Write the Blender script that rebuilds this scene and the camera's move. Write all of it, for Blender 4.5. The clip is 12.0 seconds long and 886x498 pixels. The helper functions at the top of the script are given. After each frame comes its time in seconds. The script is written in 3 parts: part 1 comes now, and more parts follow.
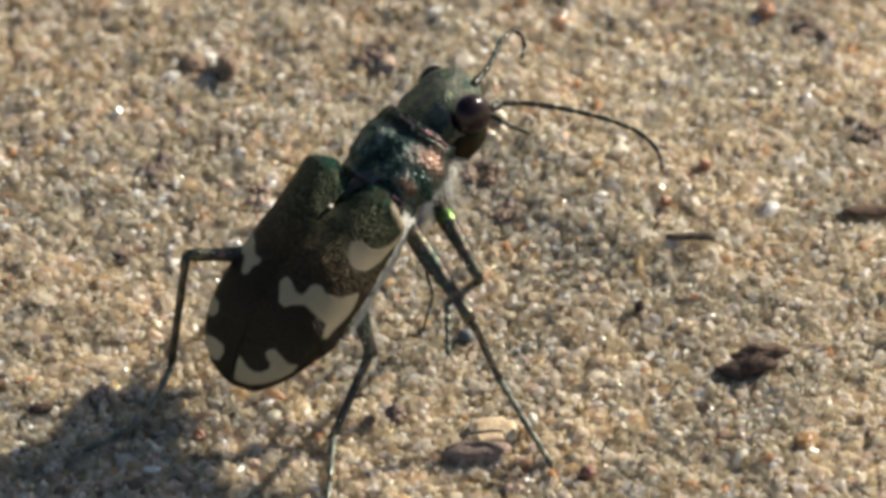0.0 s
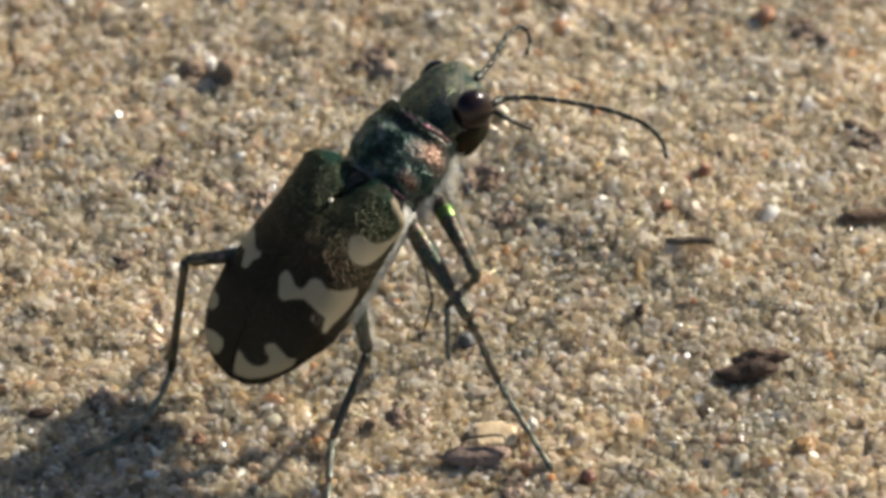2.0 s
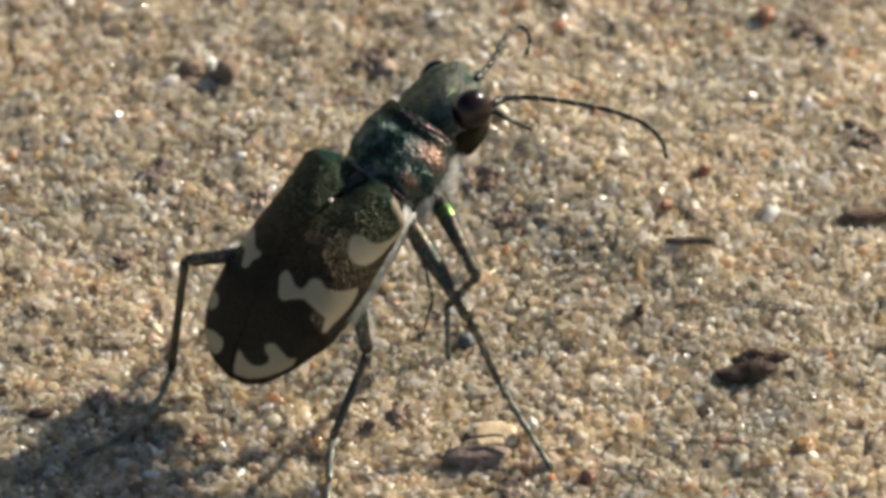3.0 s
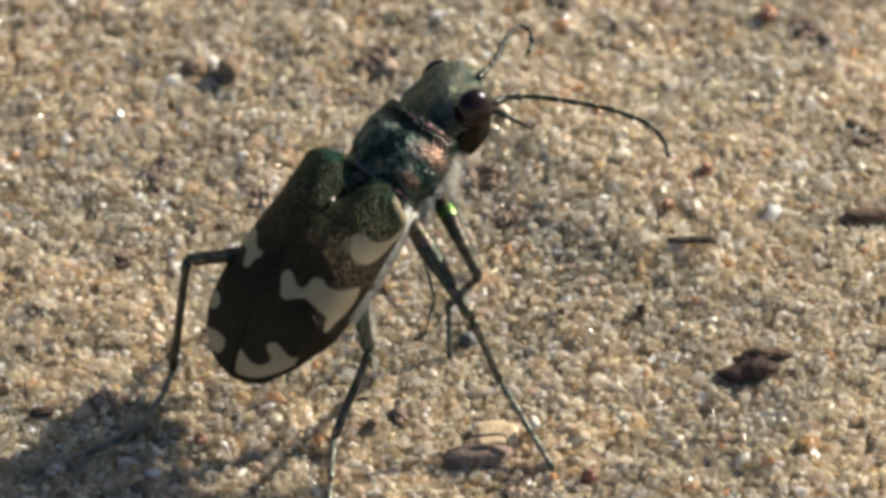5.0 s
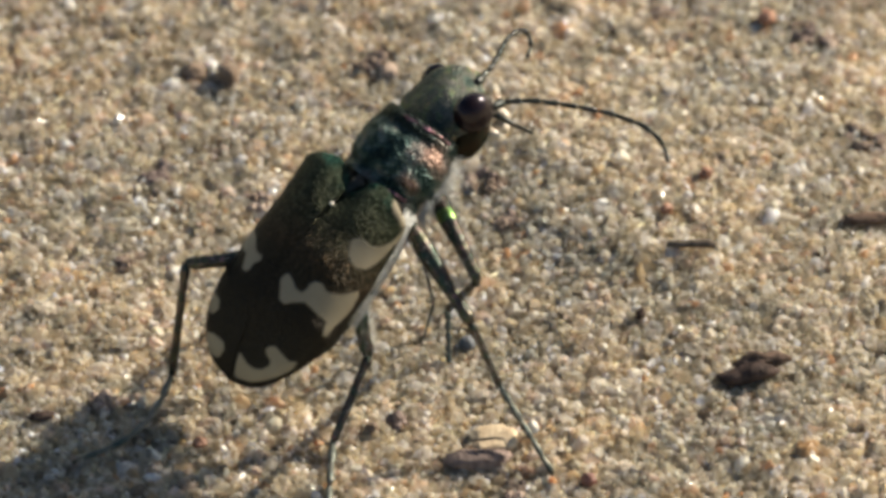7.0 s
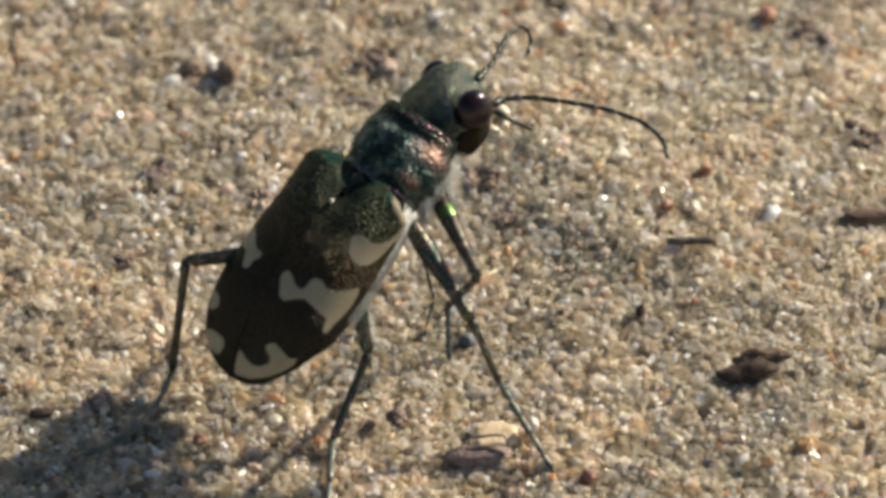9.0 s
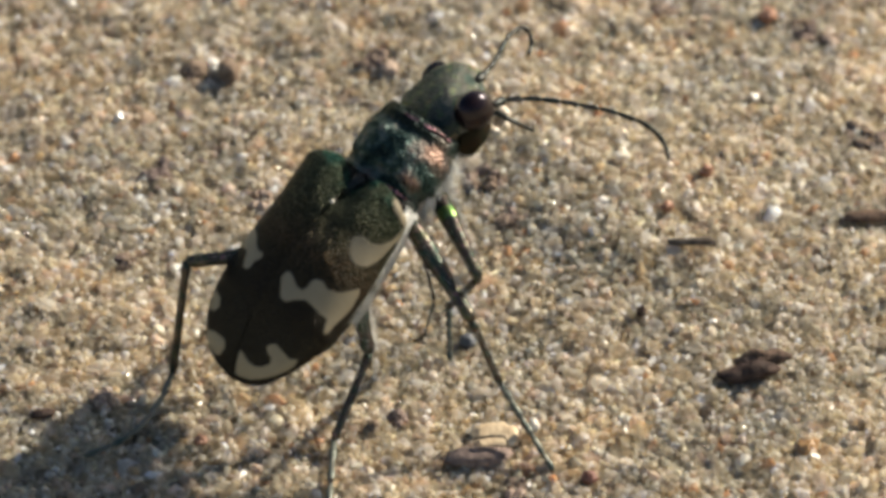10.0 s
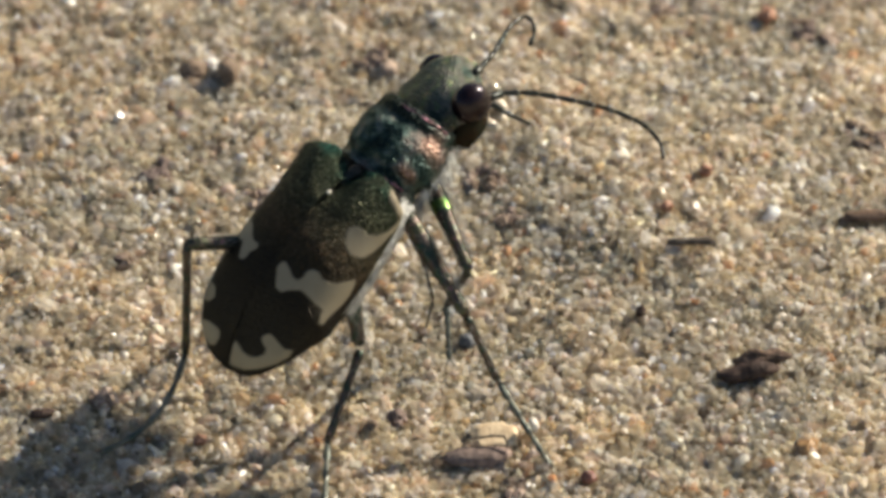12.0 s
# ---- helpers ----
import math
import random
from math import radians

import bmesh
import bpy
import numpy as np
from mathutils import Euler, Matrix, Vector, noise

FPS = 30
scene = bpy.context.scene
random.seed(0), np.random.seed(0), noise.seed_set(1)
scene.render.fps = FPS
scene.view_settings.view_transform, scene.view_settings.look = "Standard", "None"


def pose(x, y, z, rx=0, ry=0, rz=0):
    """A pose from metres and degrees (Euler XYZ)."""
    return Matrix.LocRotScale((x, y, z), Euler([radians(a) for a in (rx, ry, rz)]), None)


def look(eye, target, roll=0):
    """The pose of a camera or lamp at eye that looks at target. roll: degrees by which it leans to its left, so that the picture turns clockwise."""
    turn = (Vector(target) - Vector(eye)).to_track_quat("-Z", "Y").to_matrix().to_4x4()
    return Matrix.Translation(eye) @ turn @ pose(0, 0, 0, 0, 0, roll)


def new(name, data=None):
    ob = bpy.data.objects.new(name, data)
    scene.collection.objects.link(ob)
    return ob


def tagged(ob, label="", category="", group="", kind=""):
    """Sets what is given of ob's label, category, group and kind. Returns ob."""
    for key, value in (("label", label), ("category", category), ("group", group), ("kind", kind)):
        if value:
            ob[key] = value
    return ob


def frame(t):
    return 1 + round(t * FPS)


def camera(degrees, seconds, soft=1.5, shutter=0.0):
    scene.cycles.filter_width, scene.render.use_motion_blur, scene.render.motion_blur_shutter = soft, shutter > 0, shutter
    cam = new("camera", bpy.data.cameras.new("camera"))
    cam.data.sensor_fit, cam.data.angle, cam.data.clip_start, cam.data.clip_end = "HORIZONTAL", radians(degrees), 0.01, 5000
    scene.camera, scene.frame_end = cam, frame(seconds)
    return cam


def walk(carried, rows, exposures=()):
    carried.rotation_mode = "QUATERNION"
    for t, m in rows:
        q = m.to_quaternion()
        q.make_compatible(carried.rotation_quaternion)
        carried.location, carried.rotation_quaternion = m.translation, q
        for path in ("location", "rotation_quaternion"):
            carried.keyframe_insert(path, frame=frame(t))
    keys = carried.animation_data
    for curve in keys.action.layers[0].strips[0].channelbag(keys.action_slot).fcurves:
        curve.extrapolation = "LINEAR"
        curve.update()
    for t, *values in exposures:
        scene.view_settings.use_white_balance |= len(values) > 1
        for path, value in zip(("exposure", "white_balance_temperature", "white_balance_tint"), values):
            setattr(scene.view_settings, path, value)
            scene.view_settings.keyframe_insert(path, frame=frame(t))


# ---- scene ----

MM = 0.001  # all shapes below are given in millimetres

# ---- camera: a long lens close to the sand, nearly still ----
cam = camera(6.0, 12.0, soft=3.9)
cam.data.dof.use_dof, cam.data.dof.focus_distance, cam.data.dof.aperture_fstop = True, 0.2572, 95.0  # a shallow depth of field, sharp at the beetle
AIM = Vector((4.45, 6.58, 0.0))
BACK, TILT = 262.0, radians(42)
EYE = AIM + BACK * Vector((0, -math.cos(TILT), math.sin(TILT)))


def aim(dx, dy):
    """The camera's pose with its aim moved by dx to the right and dy up, in millimetres at the beetle."""
    goal = AIM + Vector((dx, dy * math.sin(TILT), dy * math.cos(TILT)))
    return look(EYE * MM, goal * MM)


SWAY = [(0.0, 0.055, -0.132), (0.5, 0.08, -0.079), (1.0, 0.06, -0.079), (1.5, 0.054, -0.026), (2.0, 0.054, 0.0),
        (2.5, 0.055, -0.026), (3.0, 0.054, -0.002), (4.0, 0.028, -0.012), (5.0, 0.0, -0.026), (5.5, 0.0, 0.0),
        (6.0, 0.026, 0.0), (6.5, 0.018, 0.0), (7.0, 0.026, 0.100), (7.5, 0.026, 0.06), (9.0, 0.026, 0.002),
        (9.5, 0.0, 0.056), (10.0, 0.0, 0.03), (10.5, 0.004, -0.028), (11.0, 0.0, 0.048), (11.5, 0.0, 0.036), (12.0, 0.02, 0.025)]
walk(cam, [(t, aim(dx, dy)) for t, dx, dy in SWAY], exposures=[(0.0, 0.99), (12.0, 0.99)])

# ---- world and sun ----
SUN_TURN, SUN_RISE = 56.0, 29.0  # degrees clockwise from +y, and above the ground
world = bpy.data.worlds.new("sky")
scene.world = world
world.use_nodes = True
sky = world.node_tree.nodes.new("ShaderNodeTexSky")
sky.sky_type, sky.sun_disc = "NISHITA", False
sky.sun_elevation, sky.sun_rotation = radians(SUN_RISE), radians(SUN_TURN)
world.node_tree.nodes["Background"].inputs["Strength"].default_value = 0.075
world.node_tree.links.new(sky.outputs[0], world.node_tree.nodes["Background"].inputs["Color"])
sun = new("sun", bpy.data.lights.new("sun", "SUN"))
sun.data.energy, sun.data.angle, sun.data.color = 5.0, radians(0.53), (1.0, 0.935, 0.80)
sun_way = Vector((math.sin(radians(SUN_TURN)) * math.cos(radians(SUN_RISE)), math.cos(radians(SUN_TURN)) * math.cos(radians(SUN_RISE)), math.sin(radians(SUN_RISE))))
sun.matrix_world = look(sun_way * 0.5, (0, 0, 0))


# ---- materials ----
class Nodes:
    """A node material written line by line."""

    def __init__(self, name, rough=0.5, metal=0.0):
        self.mat = bpy.data.materials.new(name)
        self.mat.use_nodes = True
        self.tree = self.mat.node_tree
        self.bsdf = self.tree.nodes["Principled BSDF"]
        self.bsdf.inputs["Roughness"].default_value = rough
        self.bsdf.inputs["Metallic"].default_value = metal
        self.coords = self.tree.nodes.new("ShaderNodeTexCoord").outputs["Object"]

    def link(self, a, b):
        self.tree.links.new(a, b)

    def noise(self, size, detail=3.0, rough=0.55):
        """Noise whose blotches are about size millimetres wide."""
        n = self.tree.nodes.new("ShaderNodeTexNoise")
        n.inputs["Scale"].default_value = 1.0 / (size * MM)
        n.inputs["Detail"].default_value, n.inputs["Roughness"].default_value = detail, rough
        self.link(self.coords, n.inputs["Vector"])
        return n.outputs["Fac"]

    def cells(self, size, feature="F1"):
        n = self.tree.nodes.new("ShaderNodeTexVoronoi")
        n.feature = feature
        n.inputs["Scale"].default_value = 1.0 / (size * MM)
        self.link(self.coords, n.inputs["Vector"])
        return n.outputs["Distance"]

    def island(self):
        return self.tree.nodes.new("ShaderNodeNewGeometry").outputs["Random Per Island"]

    def attribute(self, name):
        n = self.tree.nodes.new("ShaderNodeAttribute")
        n.attribute_name = name
        return n.outputs["Fac"]

    def ramp(self, fac, stops, hard=False):
        n = self.tree.nodes.new("ShaderNodeValToRGB")
        if hard:
            n.color_ramp.interpolation = "CONSTANT"
        e = n.color_ramp.elements
        while len(e) < len(stops):
            e.new(1.0)
        for i, (at, c) in enumerate(stops):
            e[i].position = at
            e[i].color = (*c, 1) if isinstance(c, tuple) else (c, c, c, 1)
        self.link(fac, n.inputs["Fac"])
        return n.outputs["Color"]

    def mix(self, fac, a, b, blend="MIX"):
        n = self.tree.nodes.new("ShaderNodeMix")
        n.data_type, n.blend_type = "RGBA", blend
        for v, k in ((fac, 0), (a, 6), (b, 7)):
            if isinstance(v, (int, float)):
                n.inputs[k].default_value = v if k == 0 else (v, v, v, 1)
            elif isinstance(v, tuple):
                n.inputs[k].default_value = (*v, 1)
            else:
                self.link(v, n.inputs[k])
        return n.outputs[2]

    def add(self, a, b, kind="ADD"):
        n = self.tree.nodes.new("ShaderNodeMath")
        n.operation = kind
        for i, v in enumerate((a, b)):
            if isinstance(v, (int, float)):
                n.inputs[i].default_value = v
            else:
                self.link(v, n.inputs[i])
        return n.outputs[0]

    def bump(self, height, deep, strength=1.0):
        """Relief of that depth in millimetres."""
        n = self.tree.nodes.new("ShaderNodeBump")
        n.inputs["Distance"].default_value, n.inputs["Strength"].default_value = deep * MM, strength
        self.link(height, n.inputs["Height"])
        self.link(n.outputs["Normal"], self.bsdf.inputs["Normal"])

    def colour(self, c):
        if isinstance(c, tuple):
            self.bsdf.inputs["Base Color"].default_value = (*c, 1)
        else:
            self.link(c, self.bsdf.inputs["Base Color"])

    def roughness(self, r):
        self.link(r, self.bsdf.inputs["Roughness"])

    def metallic(self, r):
        self.link(r, self.bsdf.inputs["Metallic"])


def sand_material():
    """Quartz sand: clear and milky grains that let the low sun through, among grey, pink and rusty ones."""
    n = Nodes("sand_grains")
    pick = n.island()
    other = n.add(n.add(pick, 37.3, "MULTIPLY"), 1.0, "MODULO")
    base = n.ramp(pick, [(0.0, (0.14, 0.105, 0.075)), (0.035, (0.36, 0.28, 0.18)), (0.11, (0.54, 0.46, 0.33)), (0.24, (0.66, 0.58, 0.45)),
                         (0.36, (0.52, 0.47, 0.38)), (0.46, (0.72, 0.63, 0.54)), (0.58, (0.80, 0.74, 0.65)), (0.72, (0.74, 0.56, 0.45)), (0.77, (0.62, 0.45, 0.26)), (0.80, (0.56, 0.53, 0.44)),
                         (0.86, (0.80, 0.76, 0.73)), (0.93, (0.88, 0.85, 0.82)), (0.985, (0.50, 0.27, 0.14))], hard=True)
    blotch = n.ramp(n.noise(6.0, 4.0, 0.65), [(0.36, (0.78, 0.79, 0.80)), (0.60, (1.05, 1.0, 0.94))])
    fine = n.ramp(n.noise(0.16, 2.0), [(0.3, 0.78), (0.7, 1.08)])
    spots = n.ramp(n.noise(1.6, 3.0, 0.7), [(0.36, (0.74, 0.72, 0.70)), (0.52, (1.02, 1.0, 0.97))])
    base = n.mix(1.0, n.mix(1.0, n.mix(1.0, base, spots, "MULTIPLY"), blotch, "MULTIPLY"), fine, "MULTIPLY")
    n.colour(base)
    n.roughness(n.ramp(other, [(0.0, 0.1), (0.3, 0.18), (0.7, 0.32), (1.0, 0.5)]))
    n.bsdf.inputs["Specular IOR Level"].default_value = 0.42
    n.bsdf.inputs["Subsurface Weight"].default_value = 0.8
    n.bsdf.inputs["Subsurface Radius"].default_value = (1.0, 0.85, 0.62)
    n.bsdf.inputs["Subsurface Scale"].default_value = 0.4 * MM
    glow = n.tree.nodes.new("ShaderNodeBsdfTranslucent")  # light that shines through the milky grains
    n.link(n.mix(0.38, base, (0.97, 0.93, 0.82)), glow.inputs["Color"])
    both = n.tree.nodes.new("ShaderNodeMixShader")
    n.link(n.ramp(other, [(0.0, 0.2), (0.15, 0.35), (0.3, 0.66), (1.0, 0.78)]), both.inputs[0])
    n.link(n.bsdf.outputs[0], both.inputs[1])
    n.link(glow.outputs[0], both.inputs[2])
    clear = n.tree.nodes.new("ShaderNodeBsdfTransparent")  # the clearest grains let the sun straight through
    n.link(n.mix(0.8, base, 1.0), clear.inputs["Color"])
    last = n.tree.nodes.new("ShaderNodeMixShader")
    n.link(n.ramp(other, [(0.0, 0.16), (0.3, 0.34), (1.0, 0.55)]), last.inputs[0])
    n.link(both.outputs[0], last.inputs[1])
    n.link(clear.outputs[0], last.inputs[2])
    n.link(last.outputs[0], n.tree.nodes["Material Output"].inputs["Surface"])
    n.bump(n.noise(0.09, 3.0, 0.6), 0.02, 0.8)
    return n.mat


def ground_material():
    n = Nodes("sand_bed", 0.85)
    c = n.ramp(n.noise(0.3, 3.0), [(0.25, (0.55, 0.49, 0.30)), (0.5, (0.74, 0.67, 0.44)), (0.75, (0.82, 0.76, 0.56))])
    n.colour(n.mix(1.0, c, n.ramp(n.noise(60.0), [(0.3, 0.8), (0.7, 1.1)]), "MULTIPLY"))
    n.bump(n.cells(0.3), 0.12)
    return n.mat


def elytron_material():
    """Dark bronze-green, finely pitted shell with cream markings, whose edge lies at the zero of the marking attribute."""
    n = Nodes("elytron_shell")
    along = n.attribute("along")
    grain = n.noise(0.06, 2.0)
    drift = n.add(along, n.add(n.add(n.noise(0.6), -0.5), 0.22, "MULTIPLY"))
    tone = n.ramp(drift, [(0.0, (0.005, 0.018, 0.013)), (0.03, (0.008, 0.010, 0.006)), (0.2, (0.010, 0.010, 0.0065)), (0.5, (0.014, 0.011, 0.008)), (0.8, (0.019, 0.016, 0.012))])
    # sunlight on the front half is put into these pit colours, fading at mid-length
    gilt = n.ramp(drift, [(0.0, (0.025, 0.11, 0.075)), (0.035, (0.098, 0.118, 0.07)), (0.2, (0.115, 0.108, 0.06)), (0.36, (0.105, 0.066, 0.036)), (0.46, (0.045, 0.037, 0.022)), (0.52, (0.02, 0.017, 0.012))])
    pit = n.ramp(n.cells(0.06), [(0.1, 1.0), (0.6, 0.0)])
    shell = n.mix(n.mix(1.0, pit, n.ramp(n.noise(0.2, 3.0), [(0.3, 0.35), (0.7, 1.0)]), "MULTIPLY"), tone, gilt)
    cream = n.mix(n.noise(0.6), (0.16, 0.128, 0.085), (0.215, 0.178, 0.122))
    edge = n.ramp(n.add(n.add(n.attribute("marking"), 8.0, "MULTIPLY"), 0.5), [(0.25, 0.0), (0.75, 1.0)])
    n.colour(n.mix(edge, shell, cream))
    n.metallic(n.ramp(edge, [(0.0, 0.5), (1.0, 0.0)]))
    n.bsdf.inputs["Specular IOR Level"].default_value = 0.12
    n.bsdf.inputs["Specular Tint"].default_value = (0.3, 0.28, 0.24, 1.0)
    n.roughness(n.mix(edge, n.ramp(grain, [(0.3, 0.3), (0.7, 0.45)]), 0.55))
    pits = n.mix(0.35, n.ramp(n.cells(0.075), [(0.0, 1.0), (0.6, 0.0)]), n.noise(0.07, 3.0, 0.7))
    n.bump(n.mix(edge, pits, 0.6), 0.075, 1.0)
    return n.mat


def chitin(name, stops, rough=0.4, metal=0.7, pit=0.1, size=0.5, deep=0.02):
    """Shell of a beetle: a metallic cuticle whose hue wanders over size millimetres."""
    n = Nodes(name, rough, metal)
    n.bsdf.inputs["Specular Tint"].default_value = (0.35, 0.35, 0.32, 1.0)
    hue = n.noise(size, 2.5, 0.6)
    n.colour(n.mix(1.0, n.ramp(hue, stops), n.ramp(n.noise(0.07, 2.0), [(0.3, 0.55), (0.7, 1.25)]), "MULTIPLY"))
    n.roughness(n.ramp(n.noise(0.2), [(0.3, rough - 0.1), (0.7, rough + 0.12)]))
    n.bump(n.cells(pit), deep, 0.9)
    return n.mat


def plain(name, dark, light, rough=0.6, size=0.3, deep=0.02, spec=0.5):
    n = Nodes(name, rough)
    n.colour(n.mix(n.ramp(n.noise(size, 4.0), [(0.3, 0.0), (0.7, 1.0)]), dark, light))
    n.roughness(n.ramp(n.noise(size * 0.4), [(0.3, max(0.02, rough - 0.12)), (0.7, min(1.0, rough + 0.12))]))
    n.bsdf.inputs["Specular IOR Level"].default_value = spec
    n.bump(n.noise(size * 0.35, 4.0), deep)
    return n.mat


def pronotum_material():
    """Teal-black and wrinkled on the middle, black on the collar, copper on the flank."""
    n = Nodes("pronotum_shell", 0.34, 0.8)
    n.bsdf.inputs["Specular Tint"].default_value = (0.45, 0.46, 0.44, 1.0)
    n.bsdf.inputs["Specular IOR Level"].default_value = 0.15
    wrinkle = n.noise(0.22, 3.5, 0.7)
    hue = n.add(n.add(n.noise(0.6, 3.0, 0.65), 0.62, "MULTIPLY"), n.add(n.attribute("copper"), 0.42, "MULTIPLY"))
    c = n.ramp(hue, [(0.22, (0.008, 0.013, 0.012)), (0.31, (0.020, 0.036, 0.033)), (0.37, (0.08, 0.098, 0.086)), (0.42, (0.105, 0.092, 0.08)), (0.50, (0.11, 0.092, 0.08)), (0.62, (0.20, 0.125, 0.095)), (0.76, (0.34, 0.22, 0.17))])
    c = n.mix(n.attribute("collar"), c, (0.012, 0.016, 0.014))
    n.colour(n.mix(1.0, c, n.ramp(n.noise(0.07, 2.0), [(0.3, 0.5), (0.7, 1.35)]), "MULTIPLY"))
    n.roughness(n.ramp(n.noise(0.2), [(0.3, 0.26), (0.7, 0.46)]))
    n.bump(n.mix(0.55, n.cells(0.12), wrinkle), 0.17, 1.0)
    return n.mat


def eye_material():
    """A glossy compound eye, black above and turning red-brown below."""
    n = Nodes("compound_eye", 0.24)
    n.colour(n.ramp(n.noise(0.9, 2.0), [(0.35, (0.004, 0.0025, 0.0035)), (0.7, (0.012, 0.005, 0.004))]))
    n.bsdf.inputs["Specular IOR Level"].default_value = 0.2
    n.bsdf.inputs["Specular Tint"].default_value = (0.95, 0.82, 0.92, 1.0)
    n.bump(n.cells(0.03), 0.001, 0.5)
    return n.mat


SAND = sand_material()
BED = ground_material()
SHELL = elytron_material()
PRONOTUM = pronotum_material()
# green-gold for the spot of sun put on the front thighs
GLINT = chitin("leg_glint", [(0.3, (0.05, 0.12, 0.035)), (0.7, (0.24, 0.28, 0.10))], 0.34, 0.95, 0.12, 0.6, 0.01)
HEAD = chitin("head_shell", [(0.28, (0.026, 0.046, 0.040)), (0.42, (0.060, 0.072, 0.056)), (0.52, (0.105, 0.092, 0.078)), (0.59, (0.085, 0.125, 0.06)), (0.70, (0.27, 0.165, 0.11))], 0.40, 0.65, 0.075, 0.42, 0.06)
LEG = chitin("leg_cuticle", [(0.3, (0.015, 0.05, 0.038)), (0.43, (0.036, 0.042, 0.032)), (0.54, (0.075, 0.052, 0.046)), (0.62, (0.055, 0.066, 0.036)), (0.74, (0.21, 0.11, 0.105))], 0.38, 0.75, 0.12, 0.55, 0.018)
TARSUS = chitin("tarsus_cuticle", [(0.3, (0.034, 0.052, 0.046)), (0.7, (0.16, 0.145, 0.115))], 0.4, 0.5, 0.1, 0.7, 0.01)
RIM = chitin("copper_rim", [(0.4, (0.30, 0.15, 0.18)), (0.52, (0.10, 0.055, 0.055)), (0.62, (0.03, 0.032, 0.03))], 0.3, 0.8, 0.12, 0.9, 0.02)
FEELER = chitin("feeler_cuticle", [(0.3, (0.010, 0.016, 0.014)), (0.7, (0.035, 0.03, 0.026))], 0.3, 0.4, 0.1, 0.7, 0.01)
BELLY = chitin("belly_cuticle", [(0.3, (0.012, 0.022, 0.02)), (0.7, (0.045, 0.03, 0.022))], 0.4, 0.6, 0.12, 0.8, 0.02)
EYE_MAT = eye_material()
JAW = plain("amber_jaw", (0.007, 0.010, 0.006), (0.021, 0.012, 0.006), 0.75, 0.5, 0.01, 0.03)
CREAM = plain("cream_labrum", (0.34, 0.27, 0.19), (0.48, 0.40, 0.30), 0.45, 0.4, 0.01)
SETA = plain("white_seta", (0.42, 0.40, 0.36), (0.58, 0.56, 0.51), 0.4, 0.5, 0.0)
JOINT = plain("pale_joint", (0.05, 0.047, 0.04), (0.11, 0.10, 0.085), 0.5, 0.5, 0.0)
BARK = plain("dark_bark", (0.02, 0.013, 0.010), (0.10, 0.062, 0.045), 0.7, 0.35, 0.08, 0.12)
BARK_MID = plain("mid_bark", (0.03, 0.02, 0.014), (0.20, 0.125, 0.085), 0.7, 0.28, 0.09, 0.12)
BARK_PALE = plain("brown_bark", (0.05, 0.032, 0.024), (0.20, 0.125, 0.08), 0.7, 0.3, 0.08, 0.12)
TWIG = plain("grey_twig", (0.05, 0.038, 0.028), (0.17, 0.13, 0.095), 0.8, 0.25, 0.04, 0.12)
TAN = plain("tan_stone", (0.36, 0.25, 0.14), (0.55, 0.42, 0.26), 0.7, 0.4, 0.05)
MAUVE = plain("mauve_stone", (0.08, 0.056, 0.048), (0.30, 0.215, 0.17), 0.8, 0.3, 0.14, 0.15)
GREY = plain("grey_stone", (0.10, 0.066, 0.043), (0.25, 0.175, 0.12), 0.7, 0.4, 0.05, 0.15)
PINK = plain("pinkish_stone", (0.24, 0.165, 0.115), (0.44, 0.33, 0.25), 0.75, 0.35, 0.06, 0.2)
SLATE = plain("slate_stone", (0.045, 0.045, 0.048), (0.13, 0.13, 0.13), 0.6, 0.3, 0.04, 0.3)
ORANGE = plain("orange_stone", (0.24, 0.125, 0.042), (0.36, 0.20, 0.075), 0.35, 0.3, 0.02)
RUST = plain("rusty_stone", (0.20, 0.08, 0.04), (0.34, 0.16, 0.08), 0.5, 0.3, 0.03)
RED = plain("red_stone", (0.11, 0.035, 0.02), (0.21, 0.08, 0.05), 0.4, 0.3, 0.02)
QUARTZ = plain("white_quartz", (0.50, 0.44, 0.35), (0.70, 0.63, 0.52), 0.22, 0.2, 0.01, 0.5)


# ---- building helpers ----
def smooth(x, xs, ys):
    """A soft curve through the points (xs, ys)."""
    xs, ys = list(xs), list(ys)
    if x <= xs[0]:
        return ys[0]
    if x >= xs[-1]:
        return ys[-1]
    i = max(k for k in range(len(xs) - 1) if xs[k] <= x)
    d = [(ys[k + 1] - ys[k]) / (xs[k + 1] - xs[k]) for k in range(len(xs) - 1)]
    m = [d[0]] + [0.0 if d[k - 1] * d[k] <= 0 else 2 * d[k - 1] * d[k] / (d[k - 1] + d[k]) for k in range(1, len(d))] + [d[-1]]
    h = xs[i + 1] - xs[i]
    u = (x - xs[i]) / h
    return (ys[i] * (2 * u ** 3 - 3 * u ** 2 + 1) + h * m[i] * (u ** 3 - 2 * u ** 2 + u) + ys[i + 1] * (3 * u ** 2 - 2 * u ** 3) + h * m[i + 1] * (u ** 3 - u ** 2))


def mesh_of(name, verts, faces, material, soft=True):
    """A mesh from verts in millimetres."""
    me = bpy.data.meshes.new(name)
    me.from_pydata([(x * MM, y * MM, z * MM) for x, y, z in verts], [], faces)
    me.materials.append(material)
    if soft:
        me.polygons.foreach_set("use_smooth", [True] * len(me.polygons))
    me.update()
    return me


